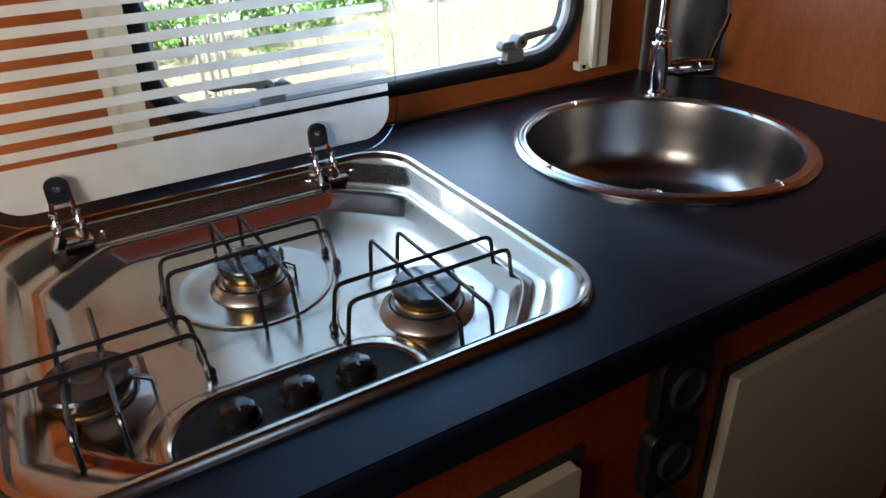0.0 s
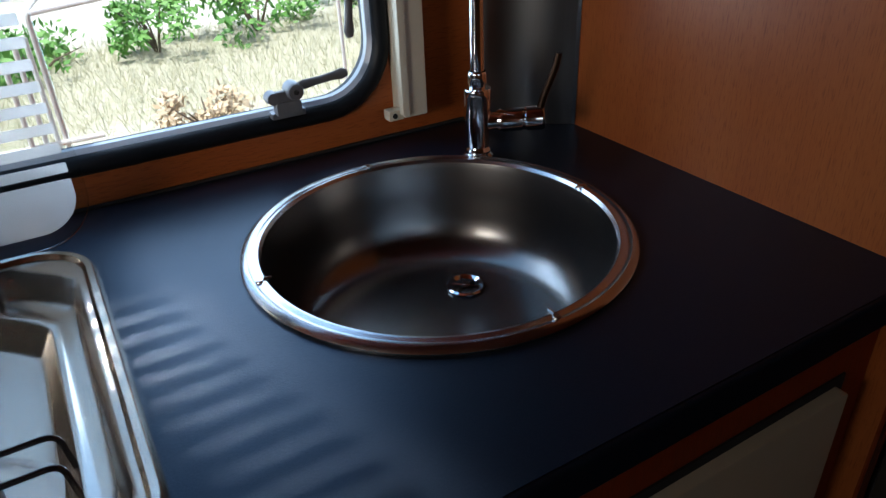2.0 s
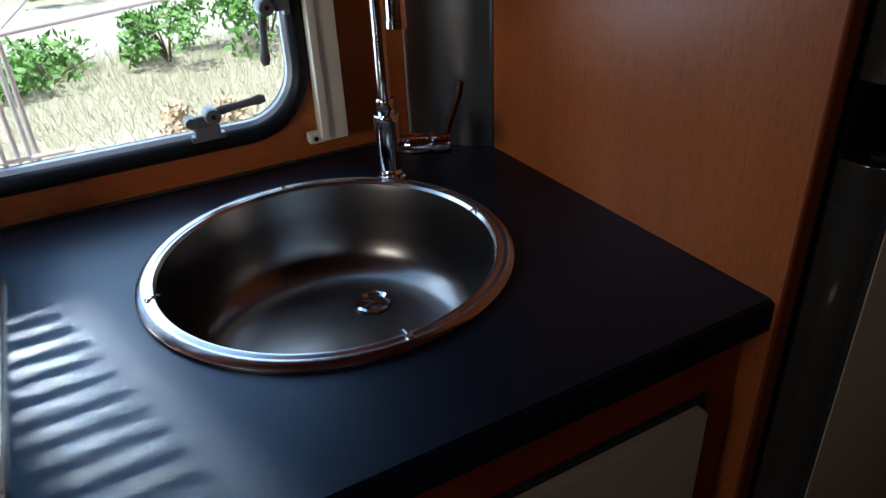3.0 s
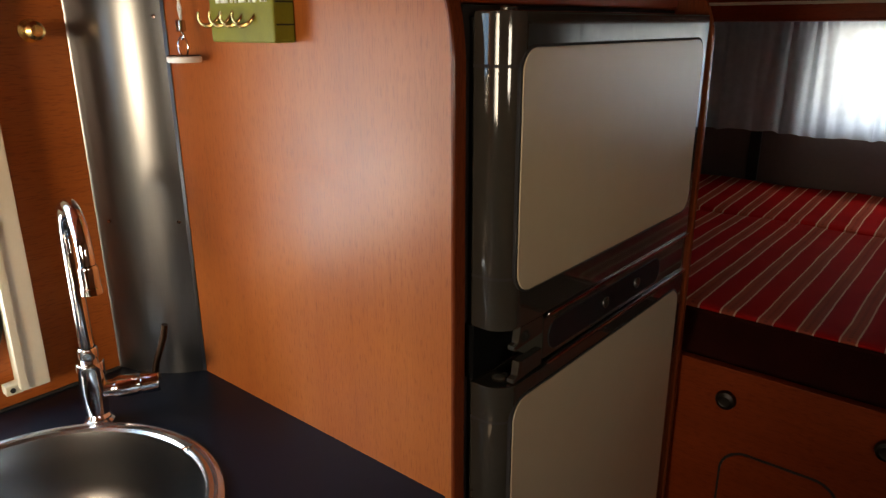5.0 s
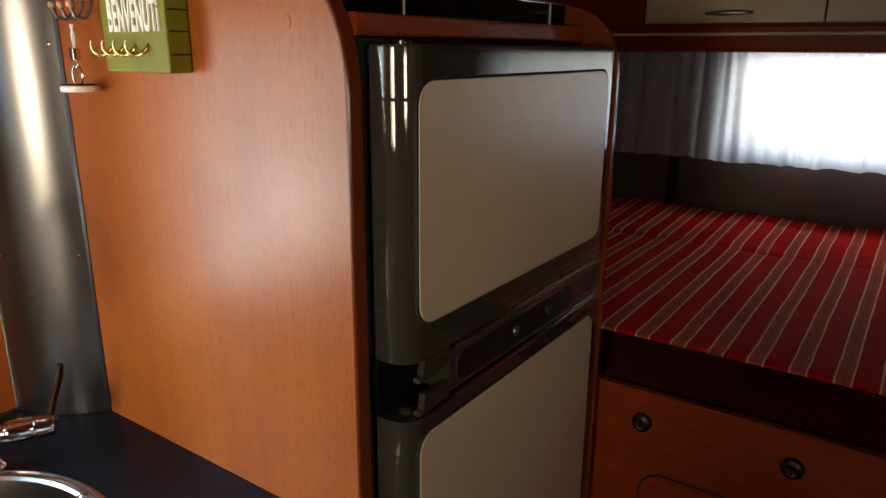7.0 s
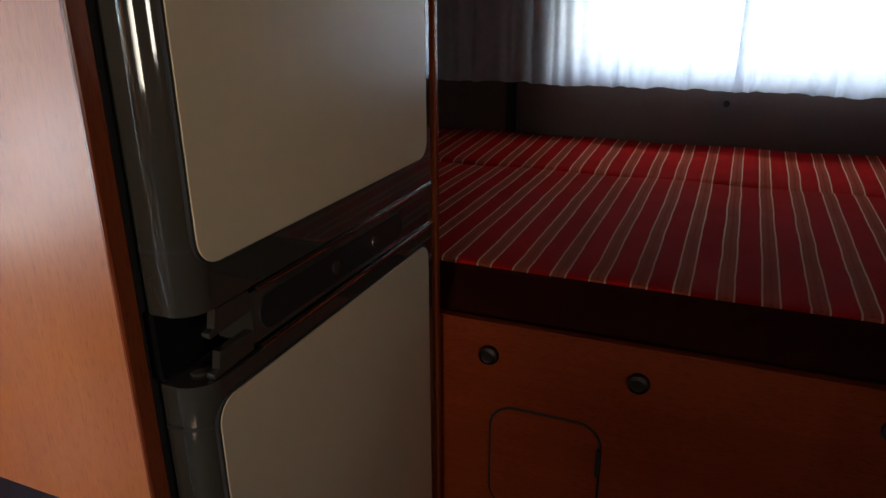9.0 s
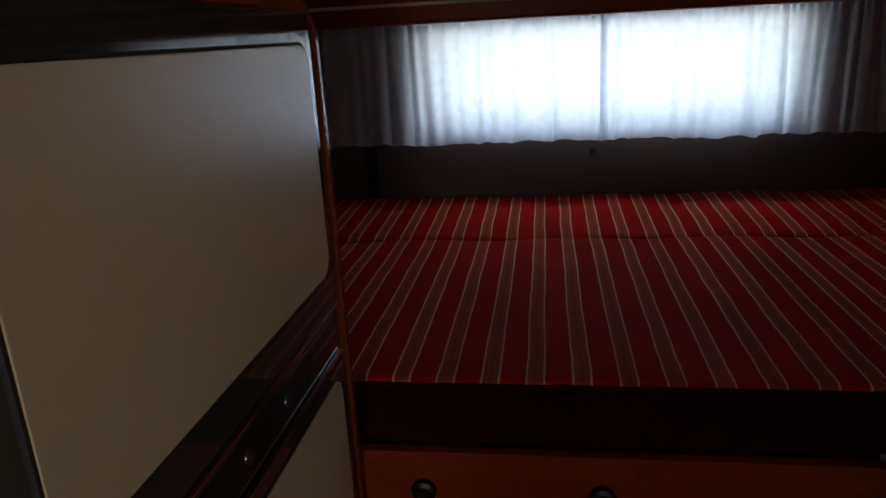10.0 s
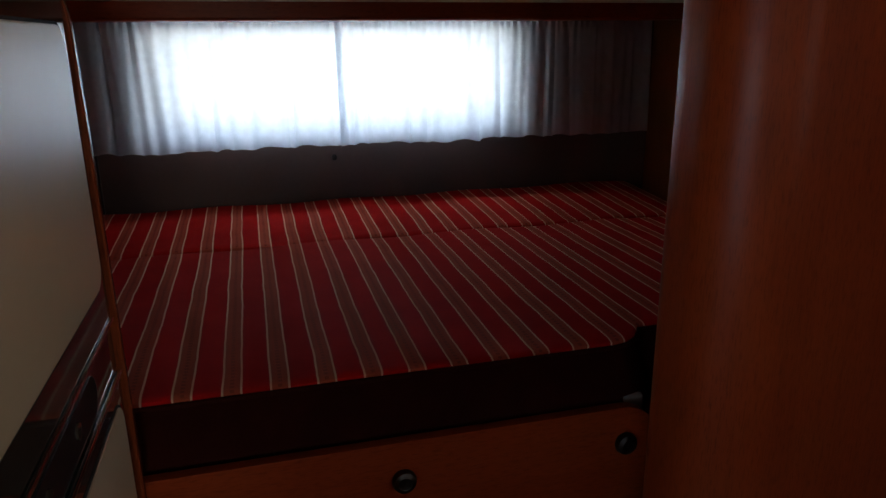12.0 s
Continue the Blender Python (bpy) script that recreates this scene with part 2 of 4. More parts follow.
# white cloth with the blue of the sky light put into its colour
M_CURTAIN = sheer("white_sheer_curtain", (0.72, 0.78, 0.86), 0.55)
M_PRINT = sheer("white_print_on_glass", (0.86, 0.86, 0.86), 0.55)


def striped_cloth():
    """Red cloth with woven tan stripes, each edged with two cream threads."""
    mat, nt, b = material("red_striped_upholstery")
    tc = nt.nodes.new("ShaderNodeTexCoord")
    sep = nt.nodes.new("ShaderNodeSeparateXYZ")
    nt.links.new(tc.outputs["Object"], sep.inputs[0])

    def math_node(op, a, c=None):
        m = nt.nodes.new("ShaderNodeMath")
        m.operation = op
        for i, v in enumerate((a, c)):
            if v is None:
                continue
            if isinstance(v, bpy.types.NodeSocket):
                nt.links.new(v, m.inputs[i])
            else:
                m.inputs[i].default_value = v
        return m.outputs[0]

    wob = math_node("MULTIPLY", math_node("SUBTRACT", noise_of(nt, (1, 1, 1), 9.0, 2.0), 0.5), 0.006)
    y = math_node("ADD", sep.outputs["Y"], wob)
    u = math_node("FRACT", math_node("DIVIDE", math_node("ADD", y, 1.1063), 0.0667))
    tan = math_node("LESS_THAN", u, 0.43)
    inner = math_node("MULTIPLY", math_node("GREATER_THAN", u, 0.045), math_node("LESS_THAN", u, 0.385))
    cream = math_node("SUBTRACT", tan, inner)
    mid = math_node("MULTIPLY", math_node("GREATER_THAN", u, 0.17), math_node("LESS_THAN", u, 0.26))
    dash = math_node("GREATER_THAN", math_node("FRACT", math_node("MULTIPLY", sep.outputs["X"], 95.0)), 0.45)
    cloud = noise_of(nt, (1, 1, 1), 11.0)
    red = ramp(nt, cloud, [(0.3, (0.38, 0.004, 0.004)), (0.7, (0.50, 0.008, 0.007))])
    tanc = ramp(nt, cloud, [(0.3, (0.38, 0.070, 0.034)), (0.7, (0.47, 0.098, 0.050))])
    c = mix(nt, tan, red, tanc)
    c = mix(nt, math_node("MULTIPLY", math_node("MULTIPLY", mid, dash), 0.55), c, (0.15, 0.035, 0.022))
    c = mix(nt, cream, c, (0.80, 0.52, 0.34))
    nt.links.new(c, b.inputs["Base Color"])
    b.inputs["Roughness"].default_value = 0.9
    b.inputs["Specular IOR Level"].default_value = 0.08
    weave = noise_of(nt, (1, 1, 1), 700.0, 2.0)
    relief(nt, b, mix(nt, 0.5, weave, u), 0.35, 0.0012)
    return mat


M_STRIPE = striped_cloth()


def ground_material():
    mat, nt, b = material("dry_verge")
    tc = nt.nodes.new("ShaderNodeTexCoord")
    sep = nt.nodes.new("ShaderNodeSeparateXYZ")
    nt.links.new(tc.outputs["Object"], sep.inputs[0])
    wob = noise_of(nt, (1, 1, 1), 0.5, 4.0)
    add = nt.nodes.new("ShaderNodeMath")
    add.operation = "MULTIPLY_ADD"
    add.inputs[1].default_value = 2.2
    nt.links.new(wob, add.inputs[0])
    nt.links.new(sep.outputs["Y"], add.inputs[2])
    rng = nt.nodes.new("ShaderNodeMapRange")
    rng.inputs["From Min"].default_value, rng.inputs["From Max"].default_value = 0.0, 40.0
    nt.links.new(add.outputs[0], rng.inputs["Value"])
    pale, straw, green = (0.62, 0.60, 0.56), (0.44, 0.41, 0.28), (0.16, 0.23, 0.09)
    bands = ramp(nt, rng.outputs["Result"], [(0.0, pale), (0.155, pale), (0.175, straw), (0.245, straw), (0.265, pale), (0.36, pale), (0.39, straw), (0.8, green)])
    speck = noise_of(nt, (1, 1, 1), 14.0, 6.0, 0.7)
    nt.links.new(mix(nt, 0.55, bands, ramp(nt, speck, [(0.3, (0.18, 0.22, 0.09)), (0.5, (0.42, 0.40, 0.29)), (0.7, (0.60, 0.57, 0.48))])), b.inputs["Base Color"])
    b.inputs["Roughness"].default_value = 0.95
    relief(nt, b, speck, 0.6, 0.03)
    return mat


M_GROUND = ground_material()


def leaf_material(name, low, high):
    mat, nt, b = material(name)
    g = nt.nodes.new("ShaderNodeNewGeometry")
    nt.links.new(ramp(nt, g.outputs["Random Per Island"], [(0.0, low), (1.0, high)]), b.inputs["Base Color"])
    b.inputs["Roughness"].default_value = 0.6
    return mat


M_LEAF = leaf_material("shrub_leaf", (0.07, 0.19, 0.025), (0.17, 0.36, 0.06))
M_STRAW = leaf_material("dry_grass_blade", (0.34, 0.34, 0.18), (0.55, 0.50, 0.34))
M_DRY = leaf_material("dry_brown_twigs", (0.48, 0.36, 0.21), (0.62, 0.50, 0.33))
M_BARK = plain("grey_brown_bark", (0.12, 0.09, 0.06), 0.9, vary=0.3)


# ---- shaping tools ----
def part(name, bm, mat, parent=None, label="", smooth=True):
    """One mesh object, under its thing or part."""
    me = bpy.data.meshes.new(name)
    bmesh.ops.recalc_face_normals(bm, faces=bm.faces)
    bm.to_mesh(me)
    bm.free()
    me.materials.append(mat)
    if smooth:
        me.polygons.foreach_set("use_smooth", [True] * len(me.polygons))
        me.set_sharp_from_angle(angle=radians(38))
    ob = new(name, me)
    if smooth and len(me.polygons) < 400:
        weigh = ob.modifiers.new("weighted_normals", "WEIGHTED_NORMAL")
        weigh.keep_sharp = True
    if parent is not None:
        ob.parent = parent
    return tagged(ob, label)


def thing(name, label, category, group="", kind=""):
    return tagged(new(name), label, category, group, kind)


def setting(name, bm, mat, label, category, smooth=True):
    return tagged(part(name, bm, mat, None, label, smooth), label, category, "", "structure")


def block(bm, x0, x1, y0, y1, z0, z1, bevel=0.0, segments=2):
    """A box, its edges rounded."""
    made = bmesh.ops.create_cube(bm, size=1.0)["verts"]
    for v in made:
        v.co = (x0 + (v.co.x + 0.5) * (x1 - x0), y0 + (v.co.y + 0.5) * (y1 - y0), z0 + (v.co.z + 0.5) * (z1 - z0))
    if bevel:
        edges = list({e for v in made for e in v.link_edges})
        bmesh.ops.bevel(bm, geom=edges, offset=bevel, segments=segments, affect="EDGES", profile=0.6)
    return bm


def box(x0, x1, y0, y1, z0, z1, bevel=0.0, segments=2):
    return block(bmesh.new(), x0, x1, y0, y1, z0, z1, bevel, segments)


def lathe(profile, centre=(0, 0, 0), steps=48, axis=None, bm=None):
    """Radius and height pairs turned about z, or about another axis."""
    bm = bm or bmesh.new()
    rot = Matrix.Identity(3) if axis is None else Vector((0, 0, 1)).rotation_difference(Vector(axis)).to_matrix()
    rings = []
    for r, h in profile:
        if r <= 1e-6:
            rings.append([bm.verts.new(rot @ Vector((0, 0, h)) + Vector(centre))])
        else:
            rings.append([bm.verts.new(rot @ Vector((r * math.cos(a), r * math.sin(a), h)) + Vector(centre))
                          for a in (2 * math.pi * i / steps for i in range(steps))])
    for a, b in zip(rings, rings[1:]):
        for i in range(steps):
            j = (i + 1) % steps
            if len(a) == 1 and len(b) > 1:
                bm.faces.new((a[0], b[i], b[j]))
            elif len(b) == 1 and len(a) > 1:
                bm.faces.new((a[i], a[j], b[0]))
            elif len(a) > 1:
                bm.faces.new((a[i], a[j], b[j], b[i]))
    return bm


def tube(points, radius, steps=10, bm=None, close=True):
    """A round bar along points; radius may be one number or one for each point."""
    bm = bm or bmesh.new()
    pts = [Vector(p) for p in points]
    radii = radius if isinstance(radius, (list, tuple)) else [radius] * len(pts)
    side, rings = None, []
    for i, p in enumerate(pts):
        way = (pts[min(i + 1, len(pts) - 1)] - pts[max(i - 1, 0)]).normalized()
        if side is None:
            side = way.orthogonal().normalized()
        side = (side - way * side.dot(way)).normalized()
        up = way.cross(side)
        rings.append([bm.verts.new(p + (side * math.cos(a) + up * math.sin(a)) * radii[i]) for a in (2 * math.pi * k / steps for k in range(steps))])
    for a, b in zip(rings, rings[1:]):
        for k in range(steps):
            bm.faces.new((a[k], a[(k + 1) % steps], b[(k + 1) % steps], b[k]))
    if close:
        bm.faces.new(rings[0][::-1])
        bm.faces.new(rings[-1])
    return bm


def bend(points, radius, steps=5):
    """Rounds the inner corners of a line of points."""
    pts = [Vector(p) for p in points]
    out = [pts[0]]
    for a, b, c in zip(pts, pts[1:], pts[2:]):
        r = min(radius, (a - b).length * 0.45, (c - b).length * 0.45)
        s, e = b + (a - b).normalized() * r, b + (c - b).normalized() * r
        for k in range(steps + 1):
            t = k / steps
            out.append(s * (1 - t) ** 2 + b * 2 * t * (1 - t) + e * t * t)
    return out + [pts[-1]]


def rounded(x0, x1, y0, y1, r, steps=6):
    """The outline of a rectangle with round corners; r is one radius or four, from the low corner on, anticlockwise."""
    rr = r if isinstance(r, (list, tuple)) else [r] * 4
    out = []
    for (cx, cy, a0), q in zip(((x0, y0, 180), (x1, y0, 270), (x1, y1, 0), (x0, y1, 90)), rr):
        q = max(q, 1e-4)
        mx, my = (cx + q if cx == x0 else cx - q), (cy + q if cy == y0 else cy - q)
        for k in range(steps + 1):
            a = radians(a0 + 90 * k / steps)
            out.append((mx + q * math.cos(a), my + q * math.sin(a)))
    return out


def prism(outline, lo, hi, axis="z", bevel=0.0, holes=(), segments=2):
    """An outline drawn out along an axis, with holes through it. Outline pairs are (x, y), (x, z) for y, or (y, z) for x."""
    bm = bmesh.new()

    def at(p, h):
        return {"z": (p[0], p[1], h), "y": (p[0], h, p[1]), "x": (h, p[0], p[1])}[axis]

    edges = []
    for loop in (outline, *holes):
        vs = [bm.verts.new(at(p, lo)) for p in loop]
        edges += [bm.edges.new((vs[i], vs[(i + 1) % len(vs)])) for i in range(len(vs))]
    if holes:
        faces = [g for g in bmesh.ops.triangle_fill(bm, edges=edges, use_beauty=True)["geom"] if isinstance(g, bmesh.types.BMFace)]
    else:
        faces = [bm.faces.new([e.verts[0] for e in edges])]
    top = bmesh.ops.extrude_face_region(bm, geom=faces)["geom"]
    shift = Vector(at((0, 0), hi - lo))
    bmesh.ops.translate(bm, verts=[g for g in top if isinstance(g, bmesh.types.BMVert)], vec=shift)
    if bevel:
        bm.normal_update()
        rim = [e for e in bm.edges if len(e.link_faces) == 2 and e.calc_face_angle(0) > radians(60)]
        bmesh.ops.bevel(bm, geom=rim, offset=bevel, segments=segments, affect="EDGES", profile=0.6)
    return bm


def loft(loops, cap_first=False, cap_last=True):
    """Skins equal loops of points, one after another."""
    bm = bmesh.new()
    rings = [[bm.verts.new(p) for p in loop] for loop in loops]
    for a, b in zip(rings, rings[1:]):
        for i in range(len(a)):
            j = (i + 1) % len(a)
            bm.faces.new((a[i], a[j], b[j], b[i]))
    if cap_first:
        bm.faces.new(rings[0][::-1])
    if cap_last:
        bm.faces.new(rings[-1])
    return bm


def join(*bms):
    """Several pieces of one part as one mesh."""
    out = bmesh.new()
    for b in bms:
        me = bpy.data.meshes.new("piece")
        b.to_mesh(me)
        b.free()
        out.from_mesh(me)
        bpy.data.meshes.remove(me)
    return out


# ---- the shell of the vehicle ----
WALL_Y, FAR_Y, REAR_X, FRONT_X, TOP = 0.475, -1.66, 1.80, -1.96, 1.98
T = 0.035
KW = (-1.0, -0.270, 0.967, 1.55)       # kitchen window
RW = (-1.165, -0.175, 1.175, 1.445)        # rear window, y and z

setting("floor", box(FRONT_X, REAR_X, FAR_Y, WALL_Y, -0.05, 0.0), M_VINYL, "brown vinyl floor of the motorhome aisle", "floor", False)
# unseen ceiling, its dark wood chosen so that less light bounces back
setting("ceiling", box(FRONT_X - T, REAR_X + T, FAR_Y - T, WALL_Y + T, TOP, TOP + 0.05), M_EDGE, "unseen motorhome ceiling in dark cherry, kept dark to cut bounced light", "ceiling", False)
setting("wall_window_side", prism([(FRONT_X - T, -0.05), (REAR_X + T, -0.05), (REAR_X + T, TOP), (FRONT_X - T, TOP)], WALL_Y, WALL_Y + T, "y",
        holes=[rounded(*KW, 0.085)]), M_WOOD_X, "cherry-veneered side wall behind the worktop", "wall", False)
setting("wall_rear", prism([(FAR_Y, -0.05), (WALL_Y, -0.05), (WALL_Y, TOP), (FAR_Y, TOP)], REAR_X, REAR_X + T, "x",
        holes=[rounded(*RW, 0.04)]), M_LINING, "grey-brown fabric lined wall behind the bed", "wall", False)
setting("wall_aisle_side", prism([(FRONT_X, -0.05), (REAR_X, -0.05), (REAR_X, TOP), (FRONT_X, TOP)], FAR_Y - T, FAR_Y, "y",
        holes=[rounded(-1.16, -0.74, 1.21, 1.49, 0.06)]), M_WOOD, "cherry-veneered side wall across the aisle", "wall", False)
# unseen wall, dark against bounced light and drawn in close for its lamp
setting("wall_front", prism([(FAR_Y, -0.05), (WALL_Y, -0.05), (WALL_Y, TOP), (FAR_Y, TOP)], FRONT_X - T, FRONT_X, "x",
        holes=[rounded(-0.68, -0.08, 1.11, 1.53, 0.06)]), M_EDGE, "unseen closing wall towards the cab, kept dark to cut bounced light", "wall", False)


# ---- kitchen window ----
def frame_ring(x0, x1, z0, z1, r, steps, profile, y):
    """A moulded frame round a window in the side wall: profile pairs are the way outwards and the way into the room."""
    return loft([[(p[0], y - d, p[1]) for p in rounded(x0 - o, x1 + o, z0 - o, z1 + o, r + o, steps)] for o, d in profile], False, False)


kitchen_window = tagged(thing("window_kitchen", "black rubber framed hinged window over the worktop", "window"), kind="structure")
part("rubber_frame", frame_ring(*KW, 0.085, 8, [(-0.006, -0.034), (-0.006, -0.004), (-0.004, 0.004), (0.002, 0.010), (0.009, 0.012), (0.016, 0.010), (0.021, 0.004), (0.022, 0.0)], WALL_Y), M_RUBBER, kitchen_window)
part("inner_bead", frame_ring(*KW, 0.085, 8, [(-0.0105, -0.016), (-0.0105, -0.006), (-0.008, -0.003), (-0.005, 0.000)], WALL_Y), M_BEAD, kitchen_window, "grey inner bead of the frame")
pane = part("pane", prism(rounded(KW[0] + 0.004, KW[1] - 0.004, KW[2] + 0.004, KW[3] - 0.004, 0.08, 8), WALL_Y + 0.026, WALL_Y + 0.030, "y"), M_PANE, kitchen_window, "clear acrylic pane", False)
pane.visible_shadow = False


def window_lever(at, turn):
    """A folding window catch: foot, pivot block and lever arm."""
    root = thing("window_catch", "grey plastic catch with lever arm on the window frame", "window catch", "catches of the kitchen window")
    part("foot", box(-0.024, 0.024, -0.012, 0.004, -0.006, 0.003, 0.002), M_LEVER, root, "pale metal foot plate")
    part("pivot_block", join(box(-0.020, 0.016, -0.024, -0.006, 0.001, 0.020, 0.004), lathe([(0, -0.013), (0.010, -0.013), (0.012, -0.010), (0.012, 0.010), (0.010, 0.013), (0, 0.013)], (0.008, -0.016, 0.032), 20, (0, 1, 0)),
                             lathe([(0, -0.008), (0.008, -0.008), (0.009, 0.008), (0, 0.008)], (-0.022, -0.014, 0.026), 16, (0, 1, 0)), box(-0.022, 0.010, -0.020, -0.010, 0.012, 0.034, 0.004)), M_LEVER, root)
    part("lever", loft([[(x, -0.020 + 0.005 * math.cos(a), z + h * math.sin(a)) for a in (2 * math.pi * k / 12 for k in range(12))]
                        for x, z, h in ((0.006, 0.030, 0.010), (0.022, 0.038, 0.007), (0.045, 0.040, 0.0055), (0.065, 0.042, 0.006), (0.078, 0.043, 0.008), (0.086, 0.043, 0.005))], True), M_LEVER, root)
    part("screw", lathe([(0, 0), (0.0035, 0), (0.0035, 0.002), (0, 0.003)], (0.008, -0.029, 0.032), 12, (0, -1, 0)), M_SEAL, root)
    root.matrix_basis = Matrix.Translation(at) @ turn
    return root


window_lever((-0.416, 0.468, 0.975), Matrix.Identity(4))
window_lever((-0.850, 0.468, 0.975), Matrix.Diagonal((-1, 1, 1, 1)))
window_lever((-0.276, 0.470, 1.150), pose(0, 0, 0, 0, 90, 0) @ Matrix.Diagonal((1, 1, -1, 1)))


def blind_housing(x0, x1, z0, z1):
    root = thing("blind_guide", "cream plastic blind guide rail beside the kitchen window", "blind rail", "blind rails")
    part("rail", box(x0, x1, WALL_Y - 0.040, WALL_Y, z0, z1, 0.003), M_CREAM, root)
    part("lip", box(x0 - 0.006, x0 + 0.006, WALL_Y - 0.046, WALL_Y - 0.034, z0 + 0.006, z1, 0.002), M_CREAM, root)
    part("foot_tab", join(box(x0 - 0.022, x0 + 0.003, WALL_Y - 0.032, WALL_Y - 0.012, z0 - 0.004, z0 + 0.012, 0.003)), M_CREAM, root)
    part("screw", lathe([(0, 0), (0.004, 0), (0.004, 0.0015), (0, 0.0025)], (x0 - 0.013, WALL_Y - 0.032, z0 + 0.004), 12, (0, -1, 0)), M_SEAL, root)
    return root


blind_housing(-0.250, -0.212, 0.938, 1.583)
blind_housing(-1.062, -1.022, 0.938, 1.583)
# ---- worktop and kitchen unit ----
SINK = (-0.355, 0.163)
HOB = (-1.245, -0.702, -0.118, 0.372)
worktop = thing("worktop", "black textured laminate worktop with round sink and hob", "worktop")
circle = [(SINK[0] + 0.212 * math.cos(2 * math.pi * k / 64), SINK[1] + 0.212 * math.sin(2 * math.pi * k / 64)) for k in range(64)]
part("slab", prism([(-1.75, -0.180), (0.0, -0.180), (0.0, WALL_Y), (-1.75, WALL_Y)], 0.862, 0.900, "z", 0.0,
                   [circle, rounded(HOB[0] + 0.02, HOB[1] - 0.02, HOB[2] + 0.02, HOB[3] - 0.02, 0.05)]), M_TOP, worktop, "", False)
part("front_edge", prism(rounded(-0.186, -0.1805, 0.861, 0.899, [0.004, 0.0, 0.0, 0.005]), -1.75, -0.001, "x"), M_TOP, worktop, "rounded black front edge")
part("back_bead", tube([(-1.75, WALL_Y - 0.003, 0.902), (-0.09, WALL_Y - 0.003, 0.902)], 0.003, 8), M_SEAL, worktop, "dark sealing bead along the wall")

unit = thing("kitchen_unit", "cherry kitchen base unit with cream doors under the worktop", "kitchen cabinet")
part("carcass_front", box(-1.75, -0.002, -0.160, -0.140, 0.10, 0.860), M_SHADE_WOOD, unit, "", False)
part("plinth", box(-1.75, -0.002, -0.110, -0.095, 0.0, 0.10), M_EDGE, unit, "", False)


def cabinet_door(parent, x0, x1, z0, z1, handle=True):
    part("door_gap", box(x0 - 0.010, x1 + 0.010, -0.1625, -0.158, z0 - 0.010, z1 + 0.012), M_SEAL, parent, "dark gap round the door", False)
    d = part("door", prism(rounded(x0, x1, z0, z1, 0.006), -0.176, -0.1615, "y", 0.002), M_BEIGE, parent, "cream laminate door")
    return d


cabinet_door(unit, -0.566, -0.060, 0.20, 0.772)
cabinet_door(unit, -1.290, -0.792, 0.20, 0.770)
sock = thing("power_socket", "black double power socket on the kitchen unit front", "socket")
for z0, z1 in ((0.765, 0.852), (0.662, 0.755)):
    part("socket_block", prism(rounded(-0.698, -0.622, z0, z1, 0.014), -0.178, -0.160, "y", 0.003), M_BLACK, sock)
    part("socket_well", lathe([(0, 0.003), (0.018, 0.003), (0.020, 0.006), (0.024, 0.006), (0.024, 0.0)], (-0.660, -0.178, (z0 + z1) / 2), 24, (0, -1, 0)), M_SEAL, sock)
panel2 = thing("switch_plate", "dark grey switch plate under the power socket", "switch")
part("plate", prism(rounded(-0.708, -0.632, 0.52, 0.640, 0.012), -0.174, -0.160, "y", 0.003), M_GREY, panel2)
part("rocker", prism(rounded(-0.690, -0.650, 0.56, 0.615, 0.006), -0.180, -0.174, "y", 0.002), M_BLACK, panel2)

# ---- sink and tap ----
sink = thing("round_sink", "round brushed stainless steel sink let into the worktop", "sink")
part("rim", lathe([(0.2220, 0.9005), (0.2220, 0.9035), (0.2195, 0.9065), (0.214, 0.9085), (0.2105, 0.9070), (0.208, 0.9068), (0.205, 0.9085), (0.2015, 0.9080), (0.1985, 0.9040)], (*SINK, 0), 96), M_RIM, sink, "polished steel rim")
part("bowl", lathe([(0.1985, 0.9040), (0.1965, 0.895), (0.193, 0.86), (0.188, 0.825), (0.181, 0.802), (0.169, 0.784), (0.150, 0.773), (0.120, 0.7675), (0.06, 0.7655), (0.0, 0.765)], (*SINK, 0), 96), M_SHADED_BOWL, sink)
for cx, cy in ((-0.562, 0.170), (-0.352, -0.045), (-0.345, 0.373), (-0.148, 0.156)):
    d = (Vector((*SINK, 0)) - Vector((cx, cy, 0))).normalized()
    part("rim_clip", join(lathe([(0, 0.003), (0.0035, 0.003), (0.0048, 0.0015), (0.005, 0)], (cx, cy, 0.9065), 14), tube([(cx + d.x * 0.003, cy + d.y * 0.003, 0.9085), (cx + d.x * 0.012, cy + d.y * 0.012, 0.9085)], 0.0018, 6)), M_ZINC, sink)
drain = part("drain", lathe([(0.027, 0.000), (0.027, 0.003), (0.024, 0.0045), (0.020, 0.003), (0.018, 0.0), (0.014, -0.002), (0.0, -0.002)], (-0.281, 0.228, 0.7668), 40), M_CHROME, sink, "chrome drain ring")
part("strainer_bars", join(*[tube([(-0.281 - 0.017 * math.cos(a), 0.228 - 0.017 * math.sin(a), 0.769), (-0.281 + 0.017 * math.cos(a), 0.228 + 0.017 * math.sin(a), 0.769)], 0.0016, 6) for a in (0.3, 1.35, 2.4)]), M_ZINC, drain)
part("drain_screw", lathe([(0, 0.004), (0.004, 0.003), (0.005, 0)], (-0.281, 0.228, 0.769), 14), M_CHROME, drain)

tap = thing("mixer_tap", "chrome swan-neck mixer tap at the sink edge", "tap")
FX, FY = -0.193, 0.328
part("foot_ring", lathe([(0.021, 0), (0.021, 0.004), (0.017, 0.008), (0.018, 0.012), (0.016, 0.016), (0.015, 0.020)], (FX, FY, 0.900), 32), M_CHROME, tap)
